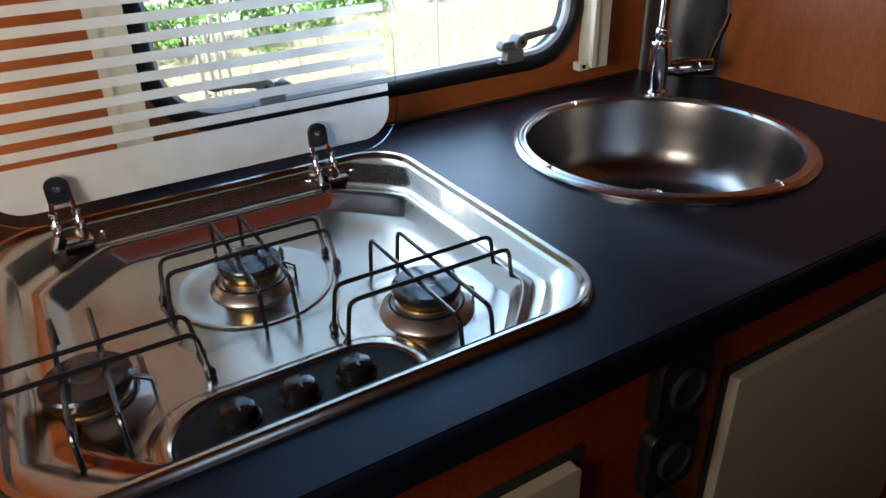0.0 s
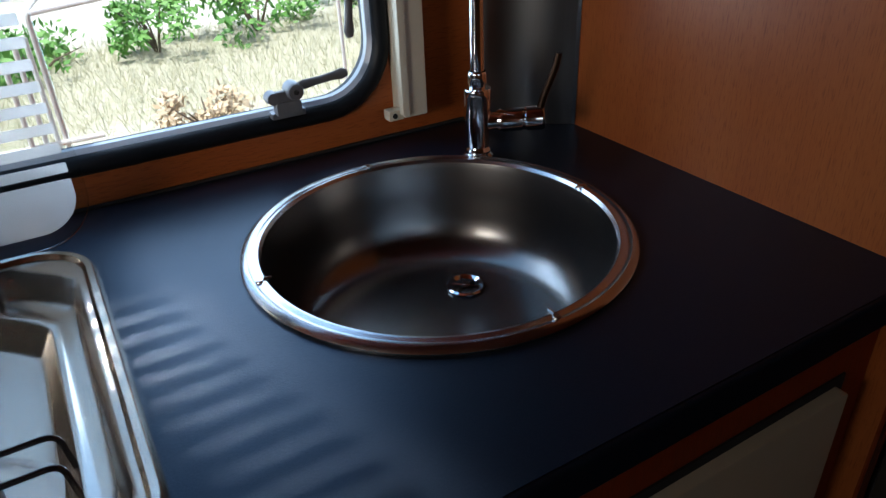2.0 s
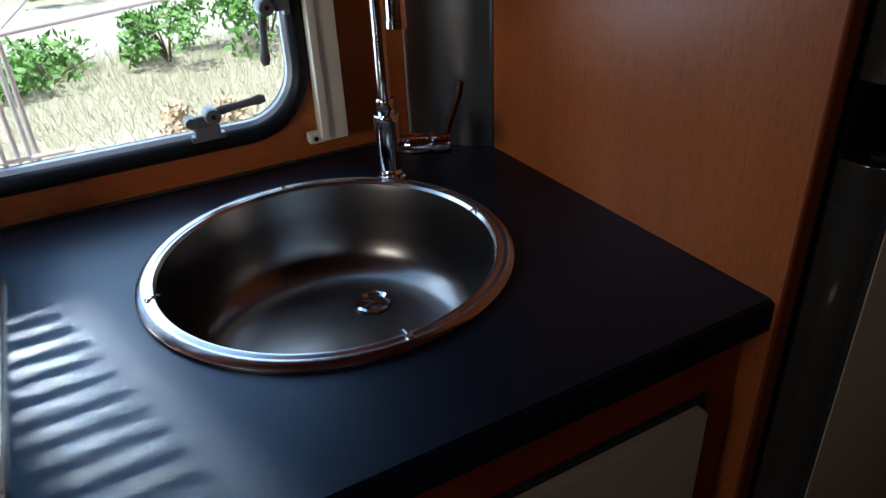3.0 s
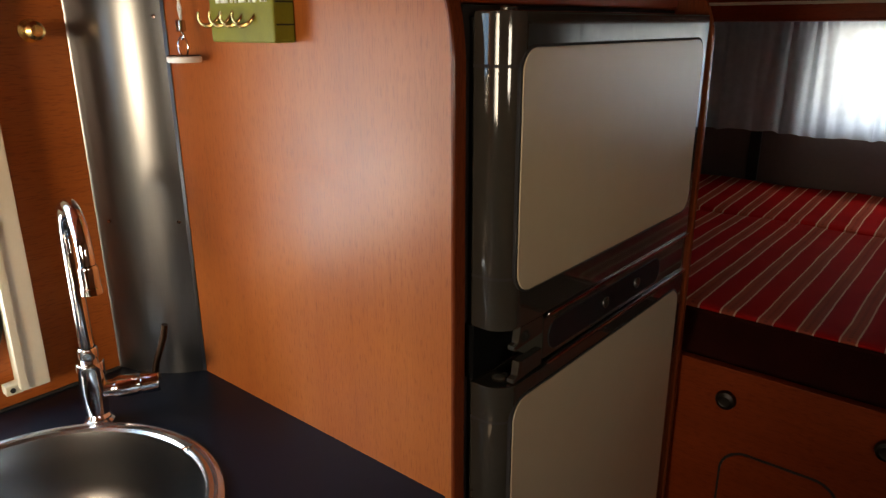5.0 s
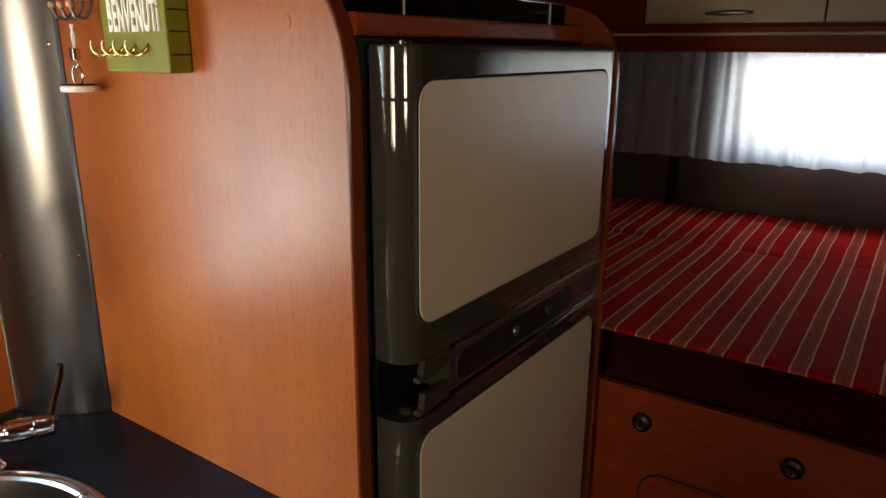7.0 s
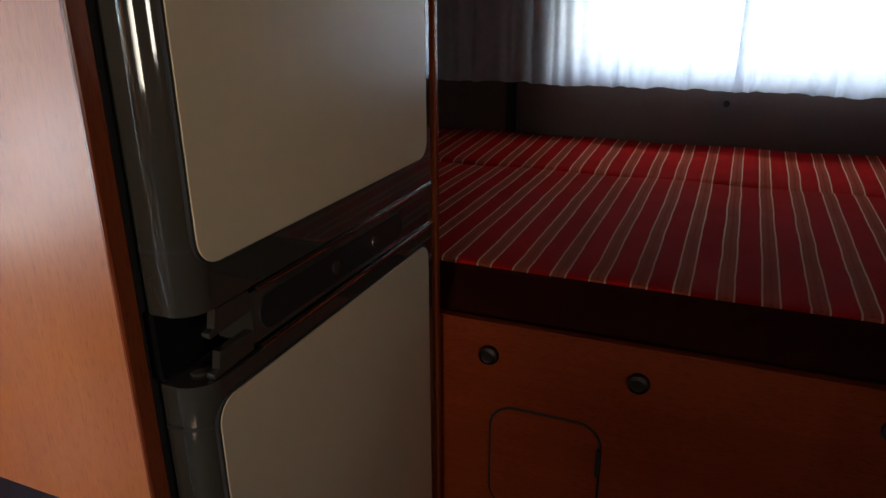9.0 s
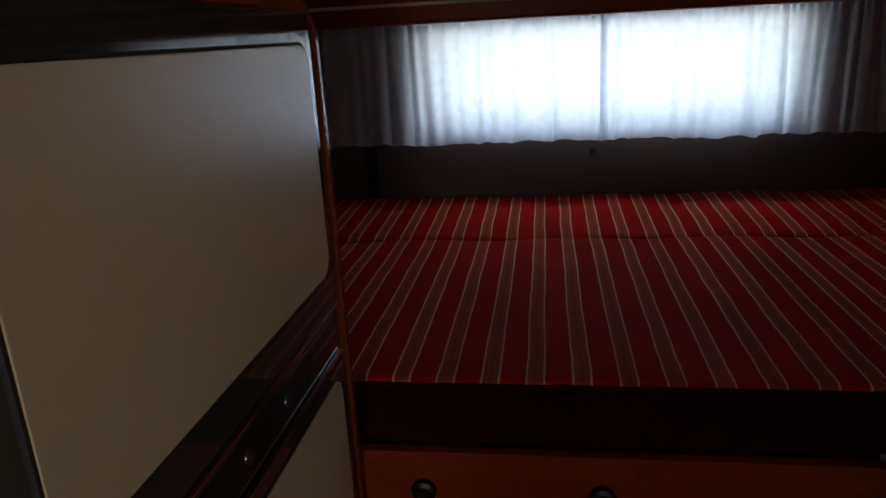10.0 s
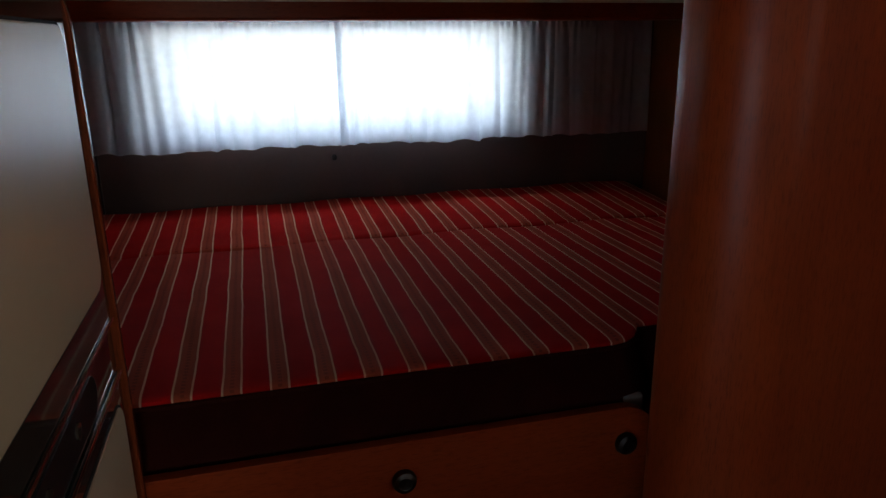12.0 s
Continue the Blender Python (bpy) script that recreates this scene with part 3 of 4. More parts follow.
part("body", lathe([(0.0155, 0.915), (0.0165, 0.93), (0.0185, 0.955), (0.0190, 0.99), (0.0190, 0.998), (0.0175, 1.000), (0.0, 1.000)], (FX, FY, 0), 32), M_CHROME, tap)
part("swivel_collar", lathe([(0.0120, 1.000), (0.0120, 1.006), (0.0135, 1.008), (0.0135, 1.020), (0.0115, 1.023)], (FX, FY, 0), 28), M_CHROME, tap)
dx, dy = -0.22, -0.975
arc = [(FX, FY, 1.02), (FX, FY, 1.08), (FX, FY, 1.185)]
arc += [(FX + dx * 0.055 * (1 - math.cos(a)), FY + dy * 0.055 * (1 - math.cos(a)), 1.185 + 0.058 * math.sin(a)) for a in (math.pi * k / 14 for k in range(1, 15))]
part("spout", tube(arc + [(FX + dx * 0.111, FY + dy * 0.111, 1.170)], 0.0098, 18), M_CHROME, tap)
part("aerator", lathe([(0.0098, 1.178), (0.0118, 1.174), (0.0118, 1.150), (0.0128, 1.149), (0.0128, 1.140), (0.009, 1.139), (0.0, 1.139)][::-1], (FX + dx * 0.112, FY + dy * 0.112, 0), 28), M_CHROME, tap)
side = Vector((0.82, -0.55, 0.05)).normalized()
base = Vector((FX, FY, 0.952))
part("side_valve", lathe([(0.013, 0.0), (0.0125, 0.024), (0.0145, 0.030), (0.0160, 0.034), (0.0160, 0.060), (0.0145, 0.062), (0.0145, 0.065), (0.0165, 0.067), (0.0165, 0.088), (0.015, 0.091), (0, 0.091)], base, 28, side), M_CHROME, tap)
tip = base + side * 0.082
part("lever", tube([tip, tip + Vector((0.006, -0.004, 0.03)), tip + Vector((0.018, -0.012, 0.070)), tip + Vector((0.021, -0.014, 0.088))], [0.006, 0.005, 0.0052, 0.0045], 12), M_LEVER_TAP, tap, "dark bronze lever")

# ---- steel corner cover ----
corner = thing("steel_corner_cover", "curved brushed stainless steel cover in the kitchen corner", "corner panel")
bow = []
for k in range(17):
    t = k / 16
    p = Vector((-0.085, 0.470)) * (1 - t) ** 2 + Vector((-0.066, 0.386)) * 2 * t * (1 - t) + Vector((-0.004, 0.352)) * t * t
    bow.append((p.x, p.y))
lip = [(bow[0][0] - 0.004, 0.4735)] + bow + [(-0.002, 0.346)]
back = [(x + 0.002, y + 0.0022) for x, y in lip][::-1]
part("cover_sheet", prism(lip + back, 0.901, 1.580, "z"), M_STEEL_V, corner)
for z in (1.475, 1.165):
    part("screw", lathe([(0, 0.0022), (0.0028, 0.0016), (0.0034, 0)], (-0.0125, 0.3575, z), 12, (-0.5, -0.86, 0)), M_ZINC, corner)
part("screw", lathe([(0, 0.0022), (0.0028, 0.0016), (0.0034, 0)], (-0.0805, 0.448, 1.165), 12, (-0.98, -0.2, 0)), M_ZINC, corner)
hook = thing("brass_knob", "small brass knob on the cherry wall by the steel corner", "knob")
part("knob", lathe([(0.016, 0), (0.016, 0.003), (0.008, 0.005), (0.007, 0.012), (0.012, 0.018), (0.013, 0.024), (0.008, 0.029), (0, 0.030)], (-0.140, WALL_Y, 1.456), 24, (0, -1, 0)), M_BRASS, hook)

# ---- hob with glass lid ----
hob = thing("gas_hob", "stainless steel three-burner gas hob with raised glass lid", "hob")


def hob_loop(left, right, front, back_in, r, z, cut=0.0):
    """One level of the pan: round corners, or corners cut straight across."""
    x0, x1, y0, y1 = HOB[0] + left, HOB[1] - right, HOB[2] + front, HOB[3] - back_in
    if not cut:
        return [(x, y, z) for x, y in rounded(x0, x1, y0, y1, r, 10)]
    out = []
    for (ax, ay), (bx, by) in (((x0, y0 + cut), (x0 + cut, y0)), ((x1 - cut, y0), (x1, y0 + cut)), ((x1, y1 - cut), (x1 - cut, y1)), ((x0 + cut, y1), (x0, y1 - cut))):
        for k in range(11):
            t = k / 10
            t = 0.5 + 0.5 * math.copysign(abs(2 * t - 1) ** 0.6, 2 * t - 1)
            swell = 0.10 * (1 - (2 * t - 1) ** 4)
            mx, my = (ax if ax in (x0, x1) else bx), (ay if ay in (y0, y1) else by)
            out.append((ax + (bx - ax) * t + (mx - (ax + (bx - ax) * t)) * swell, ay + (by - ay) * t + (my - (ay + (by - ay) * t)) * swell, z))
    return out


FLOOR = 0.8700
part("pan", loft([hob_loop(*row) for row in (
    (-0.002, -0.002, -0.002, -0.002, 0.072, 0.9005), (0, 0, 0, 0, 0.070, 0.9070), (0.003, 0.003, 0.003, 0.003, 0.067, 0.9098), (0.009, 0.009, 0.007, 0.008, 0.062, 0.9094),
    (0.013, 0.013, 0.010, 0.012, 0.058, 0.9045), (0.017, 0.017, 0.012, 0.016, 0.055, 0.9038, 0.062), (0.020, 0.020, 0.013, 0.020, 0.055, 0.9020, 0.066),
    (0.028, 0.028, 0.014, 0.038, 0.055, 0.8900, 0.072), (0.032, 0.032, 0.015, 0.042, 0.055, 0.8872, 0.073), (0.044, 0.044, 0.016, 0.054, 0.055, 0.8866, 0.076), (0.047, 0.047, 0.017, 0.057, 0.055, 0.8890, 0.077),
    (0.052, 0.052, 0.018, 0.062, 0.055, 0.8890, 0.078), (0.056, 0.056, 0.019, 0.066, 0.055, 0.8855, 0.079), (0.066, 0.066, 0.020, 0.080, 0.055, FLOOR + 0.002, 0.080), (0.070, 0.070, 0.022, 0.086, 0.055, FLOOR, 0.080),
    (0.090, 0.090, 0.030, 0.110, 0.055, FLOOR, 0.080))]), M_HOB, hob, "pressed stainless steel pan")
for cx, cy in ((HOB[1] - 0.034, 0.330), (HOB[1] - 0.031, -0.080), (HOB[0] + 0.034, 0.330)):
    part("fixing_hole", lathe([(0.0055, 0.0002), (0.0055, 0.0012), (0.004, 0.0006), (0, 0.0004)], (cx, cy, 0.9028), 18), M_SEAL, hob, "dark fixing hole")


def burner(x, y, size):
    b = part("burner", lathe([(0.050 * size, 0.0), (0.049 * size, 0.003), (0.041 * size, 0.010), (0.036 * size, 0.011), (0.034 * size, 0.008), (0.033 * size, 0.014), (0.030 * size, 0.015)], (x, y, FLOOR), 40), M_ALU, hob, "aluminium burner ring")
    part("burner_throat", lathe([(0.031 * size, 0.010), (0.031 * size, 0.018), (0.033 * size, 0.020), (0.033 * size, 0.023), (0.0, 0.023)], (x, y, FLOOR), 36), M_BRASS, b, "brass burner throat")
    part("burner_cap", lathe([(0.034 * size, 0.0232), (0.036 * size, 0.025), (0.036 * size, 0.031), (0.034 * size, 0.0335), (0.012 * size, 0.0345), (0.010 * size, 0.033), (0.0, 0.033)], (x, y, FLOOR), 36), M_ENAMEL, b, "black enamelled burner cap")
    part("burner_dish", lathe([(0.094 * size, 0.0002), (0.092 * size, 0.0022), (0.088 * size, 0.0026), (0.082 * size, 0.0012), (0.070 * size, 0.0006), (0.052 * size, 0.0006)], (x, y, FLOOR), 56), M_HOB, hob, "shallow pressed dish")
    part("igniter", lathe([(0.003, 0), (0.003, 0.022), (0.0012, 0.024), (0.0012, 0.030), (0, 0.030)], (x + 0.044 * size, y + 0.020, FLOOR), 10), M_WHITE, hob)
    part("flame_sensor", tube([(x + 0.046 * size, y - 0.018, FLOOR), (x + 0.046 * size, y - 0.018, FLOOR + 0.020), (x + 0.034 * size, y - 0.014, FLOOR + 0.026)], 0.0016, 8), M_ZINC, hob)


def trivet(x, y, reach, turn):
    """Two pairs of bent wire bars that cross over the burner."""
    c, s = math.cos(turn), math.sin(turn)

    def at(u, v, z):
        return (x + u * c - v * s, y + u * s + v * c, z)

    top, foot = FLOOR + 0.052, FLOOR + 0.002
    root = part("pan_support", lathe([(0.0385, 0), (0.0400, 0.0015), (0.0385, 0.003)], (x, y, FLOOR + 0.0105), 36), M_ENAMEL, hob, "black wire pan support")
    for v in (-0.017, 0.017):
        part("wire", tube(bend([at(-reach - 0.006, v, foot), at(-reach, v, top), at(reach, v, top), at(reach + 0.006, v, foot)], 0.010), 0.0024, 8), M_ENAMEL, root)
        part("wire", tube(bend([at(v, -reach - 0.006, foot), at(v, -reach, top - 0.0045), at(v, reach, top - 0.0045), at(v, reach + 0.006, foot)], 0.010), 0.0024, 8), M_ENAMEL, root)
        for u in (-reach - 0.006, reach + 0.006):
            part("foot_bead", lathe([(0, 0), (0.0045, 0.002), (0.0052, 0.006), (0.003, 0.011), (0, 0.012)], at(u, v, FLOOR), 10), M_ENAMEL, root)


for x, y, size, reach, turn in ((-0.990, 0.160, 0.95, 0.088, 0.0), (-0.852, 0.010, 1.0, 0.092, 0.0), (-1.172, 0.040, 1.05, 0.092, 0.0)):
    burner(x, y, size)
    trivet(x, y, reach, turn)

tray = part("control_panel", loft([[(x, y, z) for x, y in rounded(-1.135 + a, -0.900 - a, -0.100 + a * 0.3, -0.010 - a, [0.012, 0.012, 0.055, 0.055], 8)]
                                   for a, z in ((0.0, FLOOR + 0.0005), (0.003, FLOOR + 0.006), (0.008, FLOOR + 0.007), (0.012, FLOOR + 0.004))]), M_TRAY, hob, "black control panel")
part("panel_rim", loft([[(x, y, z) for x, y in rounded(-1.135 + a, -0.900 - a, -0.100 + a * 0.3, -0.010 - a, [0.012, 0.012, 0.055, 0.055], 8)]
                        for a, z in ((-0.012, FLOOR), (-0.009, FLOOR + 0.004), (-0.003, FLOOR + 0.0085), (0.004, FLOOR + 0.0088), (0.006, FLOOR + 0.0066))], False, False), M_HOB, tray, "steel rim round the controls")
for kx in (-1.070, -1.016, -0.962):
    k = part("control_knob", lathe([(0.019, 0), (0.019, 0.003), (0.0165, 0.005), (0.0160, 0.010), (0.0140, 0.0145), (0.009, 0.0170), (0, 0.0175)], (kx, -0.052, FLOOR + 0.004), 32), M_KNOB, tray)
    part("pointer", box(kx - 0.0012, kx + 0.0012, -0.062, -0.050, FLOOR + 0.0205, FLOOR + 0.0222, 0.0005), M_GREY, k)

for hx in (-0.818, -1.150):
    h = part("lid_hinge", prism(rounded(hx - 0.014, hx + 0.014, 0.932, 0.966, [0.003, 0.003, 0.013, 0.013]), 0.3655, 0.3715, "y", 0.0012), M_ENAMEL, hob, "black lid clamp on sprung chrome links")
    part("clamp_screw", lathe([(0, 0.0025), (0.004, 0.002), (0.005, 0)], (hx, 0.3655, 0.952), 14, (0, -1, 0)), M_CHROME, h)
    for sx in (-0.011, 0.011):
        part("link", tube(bend([(hx + sx, 0.369, 0.934), (hx + sx * 1.15, 0.358, 0.926), (hx + sx * 1.15, 0.350, 0.905), (hx + sx * 1.2, 0.335, 0.896)], 0.006), 0.0036, 10), M_CHROME, h)
        for z, y in ((0.922, 0.356), (0.908, 0.351)):
            part("spring_coil", lathe([(0.0045, -0.004), (0.0062, -0.003), (0.0062, 0.003), (0.0045, 0.004)], (hx + sx * 1.15, y, z), 14, (0, 0.3, 1)), M_CHROME, h)
    part("hinge_base", join(box(hx - 0.024, hx + 0.022, 0.318, 0.340, 0.892, 0.900, 0.003), lathe([(0.007, -0.012), (0.009, -0.010), (0.009, 0.010), (0.007, 0.012)], (hx - 0.016, 0.322, 0.895), 20, (0.3, 1, 0.2))), M_CHROME, h)
    for sx in (-0.032, 0.034):
        part("rivet", lathe([(0, 0.002), (0.003, 0.0015), (0.004, 0)], (hx + sx, 0.338, 0.8995), 12, (0, -0.4, 0.9)), M_CHROME, hob)

LID = (-1.240, -0.686, 0.906, 1.345)
lid = part("glass_lid", prism(rounded(*LID, [0.060, 0.060, 0.02, 0.02], 10), 0.3735, 0.3785, "y", 0.0012), M_GLASS, hob, "clear glass lid printed with white stripes")
lid.visible_shadow = False
part("print_band", prism(rounded(LID[0] + 0.012, LID[1] - 0.012, 0.922, 0.981, [0.045, 0.045, 0.002, 0.002], 10), 0.3792, 0.3797, "y"), M_PRINT, lid, "wide white printed band", False)
for k in range(15):
    z = 0.9885 + 0.0226 * k
    part("print_stripe", prism(rounded(LID[0] + 0.012, LID[1] - 0.012, z, z + 0.0115, 0.0015, 2), 0.3792, 0.3797, "y"), M_PRINT, lid, "", False)

# ---- fridge cabinet ----
PANEL_TOP = [(0.475, 1.96), (0.125, 1.96), (0.122, 1.70), (0.112, 1.635), (0.095, 1.600), (0.068, 1.576), (0.030, 1.562), (-0.010, 1.560), (-0.050, 1.565), (-0.080, 1.566),
             (-0.105, 1.562), (-0.130, 1.552), (-0.152, 1.536), (-0.170, 1.512), (-0.182, 1.484), (-0.1885, 1.450), (-0.190, 1.41), (-0.190, 0.0), (0.475, 0.0)]


def eased(line, rounds=2):
    """Rounds off a polyline by cutting its corners, its ends kept."""
    for _ in range(rounds):
        out = [line[0]]
        for (ya, za), (yb, zb) in zip(line, line[1:]):
            out += [(ya * 0.75 + yb * 0.25, za * 0.75 + zb * 0.25), (ya * 0.25 + yb * 0.75, za * 0.25 + zb * 0.75)]
        line = out + [line[-1]]
    return line


PANEL_TOP = PANEL_TOP[:2] + eased(PANEL_TOP[2:18]) + PANEL_TOP[18:]
partition = thing("partition_panel", "cherry-veneered side panel between worktop and fridge", "panel")
part("panel", prism(PANEL_TOP, 0.0, 0.020, "x"), M_WOOD, partition)
band = PANEL_TOP[2:-1]


def edge_band(line, x0, x1, thick, name, parent):
    """A band that follows the front and top edge of an upright board."""
    n = len(line)
    loops = []
    for i, (y, z) in enumerate(line):
        a, b = Vector(line[max(i - 1, 0)]), Vector(line[min(i + 1, n - 1)])
        way = (b - a).normalized()
        out = Vector((-way.y, way.x))
        ring = []
        for u, v in ((x0, 0.0), (x0, thick * 0.6), (x0 + 0.002, thick), (x1 - 0.002, thick), (x1, thick * 0.6), (x1, 0.0)):
            ring.append((u, y + out.x * v, z + out.y * v))
        loops.append(ring)
    return part(name, loft(loops, True, True), M_EDGE, parent, "dark red-brown edge band")


edge_band(band[::-1], -0.001, 0.021, 0.004, "edge_band", partition)
part("cap_plug", lathe([(0.0085, 0), (0.0085, 0.0006), (0.0075, 0.0008), (0, 0.0008)], (0.0, -0.108, 1.497), 24, (-1, 0, 0)), M_WOOD, partition, "wood-tone screw cap")

RP = [(0.45, 1.50), (0.0, 1.535), (-0.100, 1.540), (-0.150, 1.538), (-0.185, 1.530), (-0.212, 1.514), (-0.231, 1.492), (-0.242, 1.462), (-0.246, 1.430), (-0.246, 0.0), (0.45, 0.0)]
RP = RP[:1] + eased(RP[1:10]) + RP[10:]
housing = thing("fridge_housing", "cherry fridge housing with low smoked guard on top", "cabinet")
part("side_board", prism(RP, 0.574, 0.585, "x"), M_EDGE, housing)
edge_band(RP[1:-1][::-1], 0.573, 0.586, 0.004, "edge_band", housing)
part("top_board", prism(rounded(-0.188, 0.45, 1.484, 1.507, [0.003, 0.001, 0.001, 0.003]), 0.021, 0.573, "x"), M_SHADE_WOOD_X, housing)
part("back_board", box(0.021, 0.573, 0.45, 0.465, 0.0, 1.50), M_EDGE, housing, "", False)
guard = part("guard_strip", box(0.022, 0.572, -0.153, -0.149, 1.507, 1.540, 0.0008), M_SMOKE, housing, "smoked acrylic guard strip", False)
part("guard_edge", box(0.022, 0.572, -0.1535, -0.1485, 1.5402, 1.5418, 0.0004), M_CHROME, guard, "bright polished edge")
for gx in (0.140, 0.514):
    part("guard_clip", box(gx - 0.0015, gx + 0.0015, -0.156, -0.1535, 1.507, 1.5395, 0.0008), M_CREAM, guard)

# ---- fridge ----
fridge = thing("fridge", "dark grey two-door absorption fridge with cream panels", "fridge")
FX0, FX1, FYF, FYB = 0.027, 0.568, -0.245, -0.195
part("body", box(0.024, 0.571, -0.185, 0.42, 0.10, 1.482), M_SEAL, fridge, "black recessed fridge body", False)
part("gasket", box(0.036, 0.560, -0.196, -0.184, 0.14, 1.470), M_SEAL, fridge, "", False)


def fridge_door(name, z0, z1, p0, p1):
    outline = rounded(FX0, FX1, FYF, FYB, [0.030, 0.006, 0.002, 0.004], 10)
    d = part(name, prism(outline, z0, z1, "z", 0.003), M_GREY, fridge, "grey moulded door")
    part("inlay", prism(rounded(0.046, 0.545, p0, p1, 0.026, 8), FYF - 0.0025, FYF + 0.004, "y", 0.0012), M_BEIGE, d, "cream laminate inlay")
    part("inlay_groove", prism(rounded(0.043, 0.548, p0 - 0.003, p1 + 0.003, 0.028, 8), FYF - 0.0010, FYF + 0.004, "y"), M_SEAL, d, "thin dark groove round the inlay")
    return d


upper = fridge_door("freezer_door", 1.128, 1.476, 1.173, 1.440)
lower = fridge_door("fridge_door", 0.150, 1.056, 0.215, 1.034)
for d, zs in ((upper, (1.420, 1.190)), (lower, (1.008,))):
    for z in zs:
        part("column_seam", loft([[(x, y, zz) for x, y in rounded(FX0 - 0.0008, FX0 + 0.06, FYF - 0.0008, FYB, [0.0305, 0.0005, 0.002, 0.004], 10)] for zz in (z, z + 0.0036)], False, False), M_SEAL, d, "thin dark seam of the hinge column")
part("column_cap", lathe([(0.010, 0), (0.010, 0.003), (0.006, 0.005), (0, 0.005)], (FX0 + 0.032, FYF + 0.028, 1.476), 18), M_GREY, upper)
part("column_cap", lathe([(0.010, 0), (0.010, 0.003), (0.006, 0.005), (0, 0.005)], (FX0 + 0.032, FYF + 0.028, 1.056), 18), M_GREY, lower)
console = part("control_bar", prism(rounded(0.112, FX1, 1.064, 1.122, [0.004, 0.004, 0.004, 0.004]), FYF + 0.002, FYB + 0.01, "y", 0.003), M_GREY, fridge, "dark control bar between the doors")
part("display_recess", prism(rounded(0.125, 0.46, 1.072, 1.112, 0.019, 8), FYF + 0.0005, FYF + 0.006, "y", 0.0008), M_BLACK, console, "glossy black oval recess")
for bx in (0.275, 0.375):
    part("selector_button", lathe([(0.0085, 0), (0.008, 0.002), (0, 0.0035)], (bx, FYF + 0.0008, 1.092), 20, (0, -1, 0)), M_GREY, console)
for z in (1.1235, 1.0585):
    part("trim_line", box(0.118, FX1 - 0.002, FYF - 0.003, FYF + 0.004, z - 0.001, z + 0.0042, 0.0022), M_CHROME, fridge, "thin bright trim line")
for z0, z1, y0 in ((1.100, 1.127, -0.243), (1.0572, 1.082, -0.243)):
    part("grip_lip", join(prism([(0.050, z0), (0.112, z0 + 0.003), (0.112, z1), (0.062, z1), (0.058, z0 + 0.008), (0.050, z0 + 0.006)], y0, y0 + 0.010, "y", 0.0015)), M_GREY, fridge, "moulded grip lip beside the hinge column")
# black sheet that paints the deep shade in the gap behind the grips
part("grip_shade", box(0.030, 0.112, -0.199, -0.186, 1.058, 1.127), M_RECESS_SHADE, fridge, "", False)

# ---- bits on the partition panel ----
sign = thing("key_hook_sign", "olive green resin welcome sign with figures and brass hooks", "sign")
part("block", box(-0.062, -0.001, 0.072, 0.240, 1.432, 1.522, 0.005, 3), M_OLIVE, sign)
for z in (1.452, 1.478, 1.502):
    part("plank_groove", box(-0.055, -0.006, 0.0705, 0.0725, z, z + 0.002), M_SEAL, sign, "", False)
word = bpy.data.curves.new("letters", "FONT")
word.body, word.size, word.extrude, word.bevel_depth, word.align_x = "BENVENUTi", 0.046, 0.0018, 0.0007, "CENTER"
word.offset, word.space_character = 0.0005, 1.12
word_ob = new("letters", word)
word_mesh = bpy.data.meshes.new_from_object(word_ob.evaluated_get(bpy.context.evaluated_depsgraph_get()))
bpy.data.objects.remove(word_ob)
word_mesh.materials.append(M_PAINT_WHITE)
letters = new("letters", word_mesh)
letters.parent = sign
tagged(letters, "raised white hand-painted lettering")
letters.matrix_basis = pose(-0.0640, 0.1500, 1.480, 90, 0, -90) @ Matrix.Diagonal((0.50, 1.12, 1, 1))
for y in (0.222, 0.190, 0.160, 0.128):
    part("brass_hook", tube([(-0.062 - 0.030 * math.sin(a * 0.5), y - 0.008 + 0.014 * (1 - math.cos(a)), 1.463 - 0.011 * math.sin(a)) for a in (-0.5 + 4.2 * k / 14 for k in range(15))], 0.0026, 8), M_BRASS, sign)
SIGN_AT = Matrix.Translation((0, -0.004, 0.010)) @ Matrix.Diagonal((0.52, 0.78, 1, 1))
sign.matrix_basis = SIGN_AT
house = part("house", prism([(0.188, 1.522), (0.216, 1.522), (0.216, 1.546), (0.202, 1.562), (0.188, 1.546)], -0.050, -0.018, "x", 0.002), M_PAINT_WHITE, sign, "little white house")
part("house_roof", prism([(0.183, 1.544), (0.202, 1.566), (0.221, 1.544), (0.219, 1.551), (0.202, 1.572), (0.185, 1.551)], -0.054, -0.014, "x", 0.001), M_MAROON, house)
part("house_door", prism(rounded(0.198, 0.206, 1.523, 1.541, [0.0003, 0.0003, 0.004, 0.004]), -0.0512, -0.0495, "x"), M_ZINC, house)


def lumps(name, rows, mat, parent, label):
    """Rounded modelled lumps run together: centre and half sizes."""
    bm = bmesh.new()
    for cx, cy, cz, rx, ry, rz in rows:
        made = bmesh.ops.create_uvsphere(bm, u_segments=20, v_segments=12, radius=1.0)["verts"]
        for v in made:
            v.co = (cx + v.co.x * rx, cy + v.co.y * ry, cz + v.co.z * rz)
    return part(name, bm, mat, parent, label)


lumps("figure_body", [(-0.034, 0.165, 1.545, 0.017, 0.017, 0.024), (-0.050, 0.168, 1.538, 0.010, 0.011, 0.016), (-0.040, 0.172, 1.584, 0.014, 0.017, 0.013), (-0.036, 0.178, 1.612, 0.006, 0.007, 0.024), (-0.034, 0.160, 1.610, 0.006, 0.007, 0.024)], M_ORANGE, sign, "orange glazed clay figure")
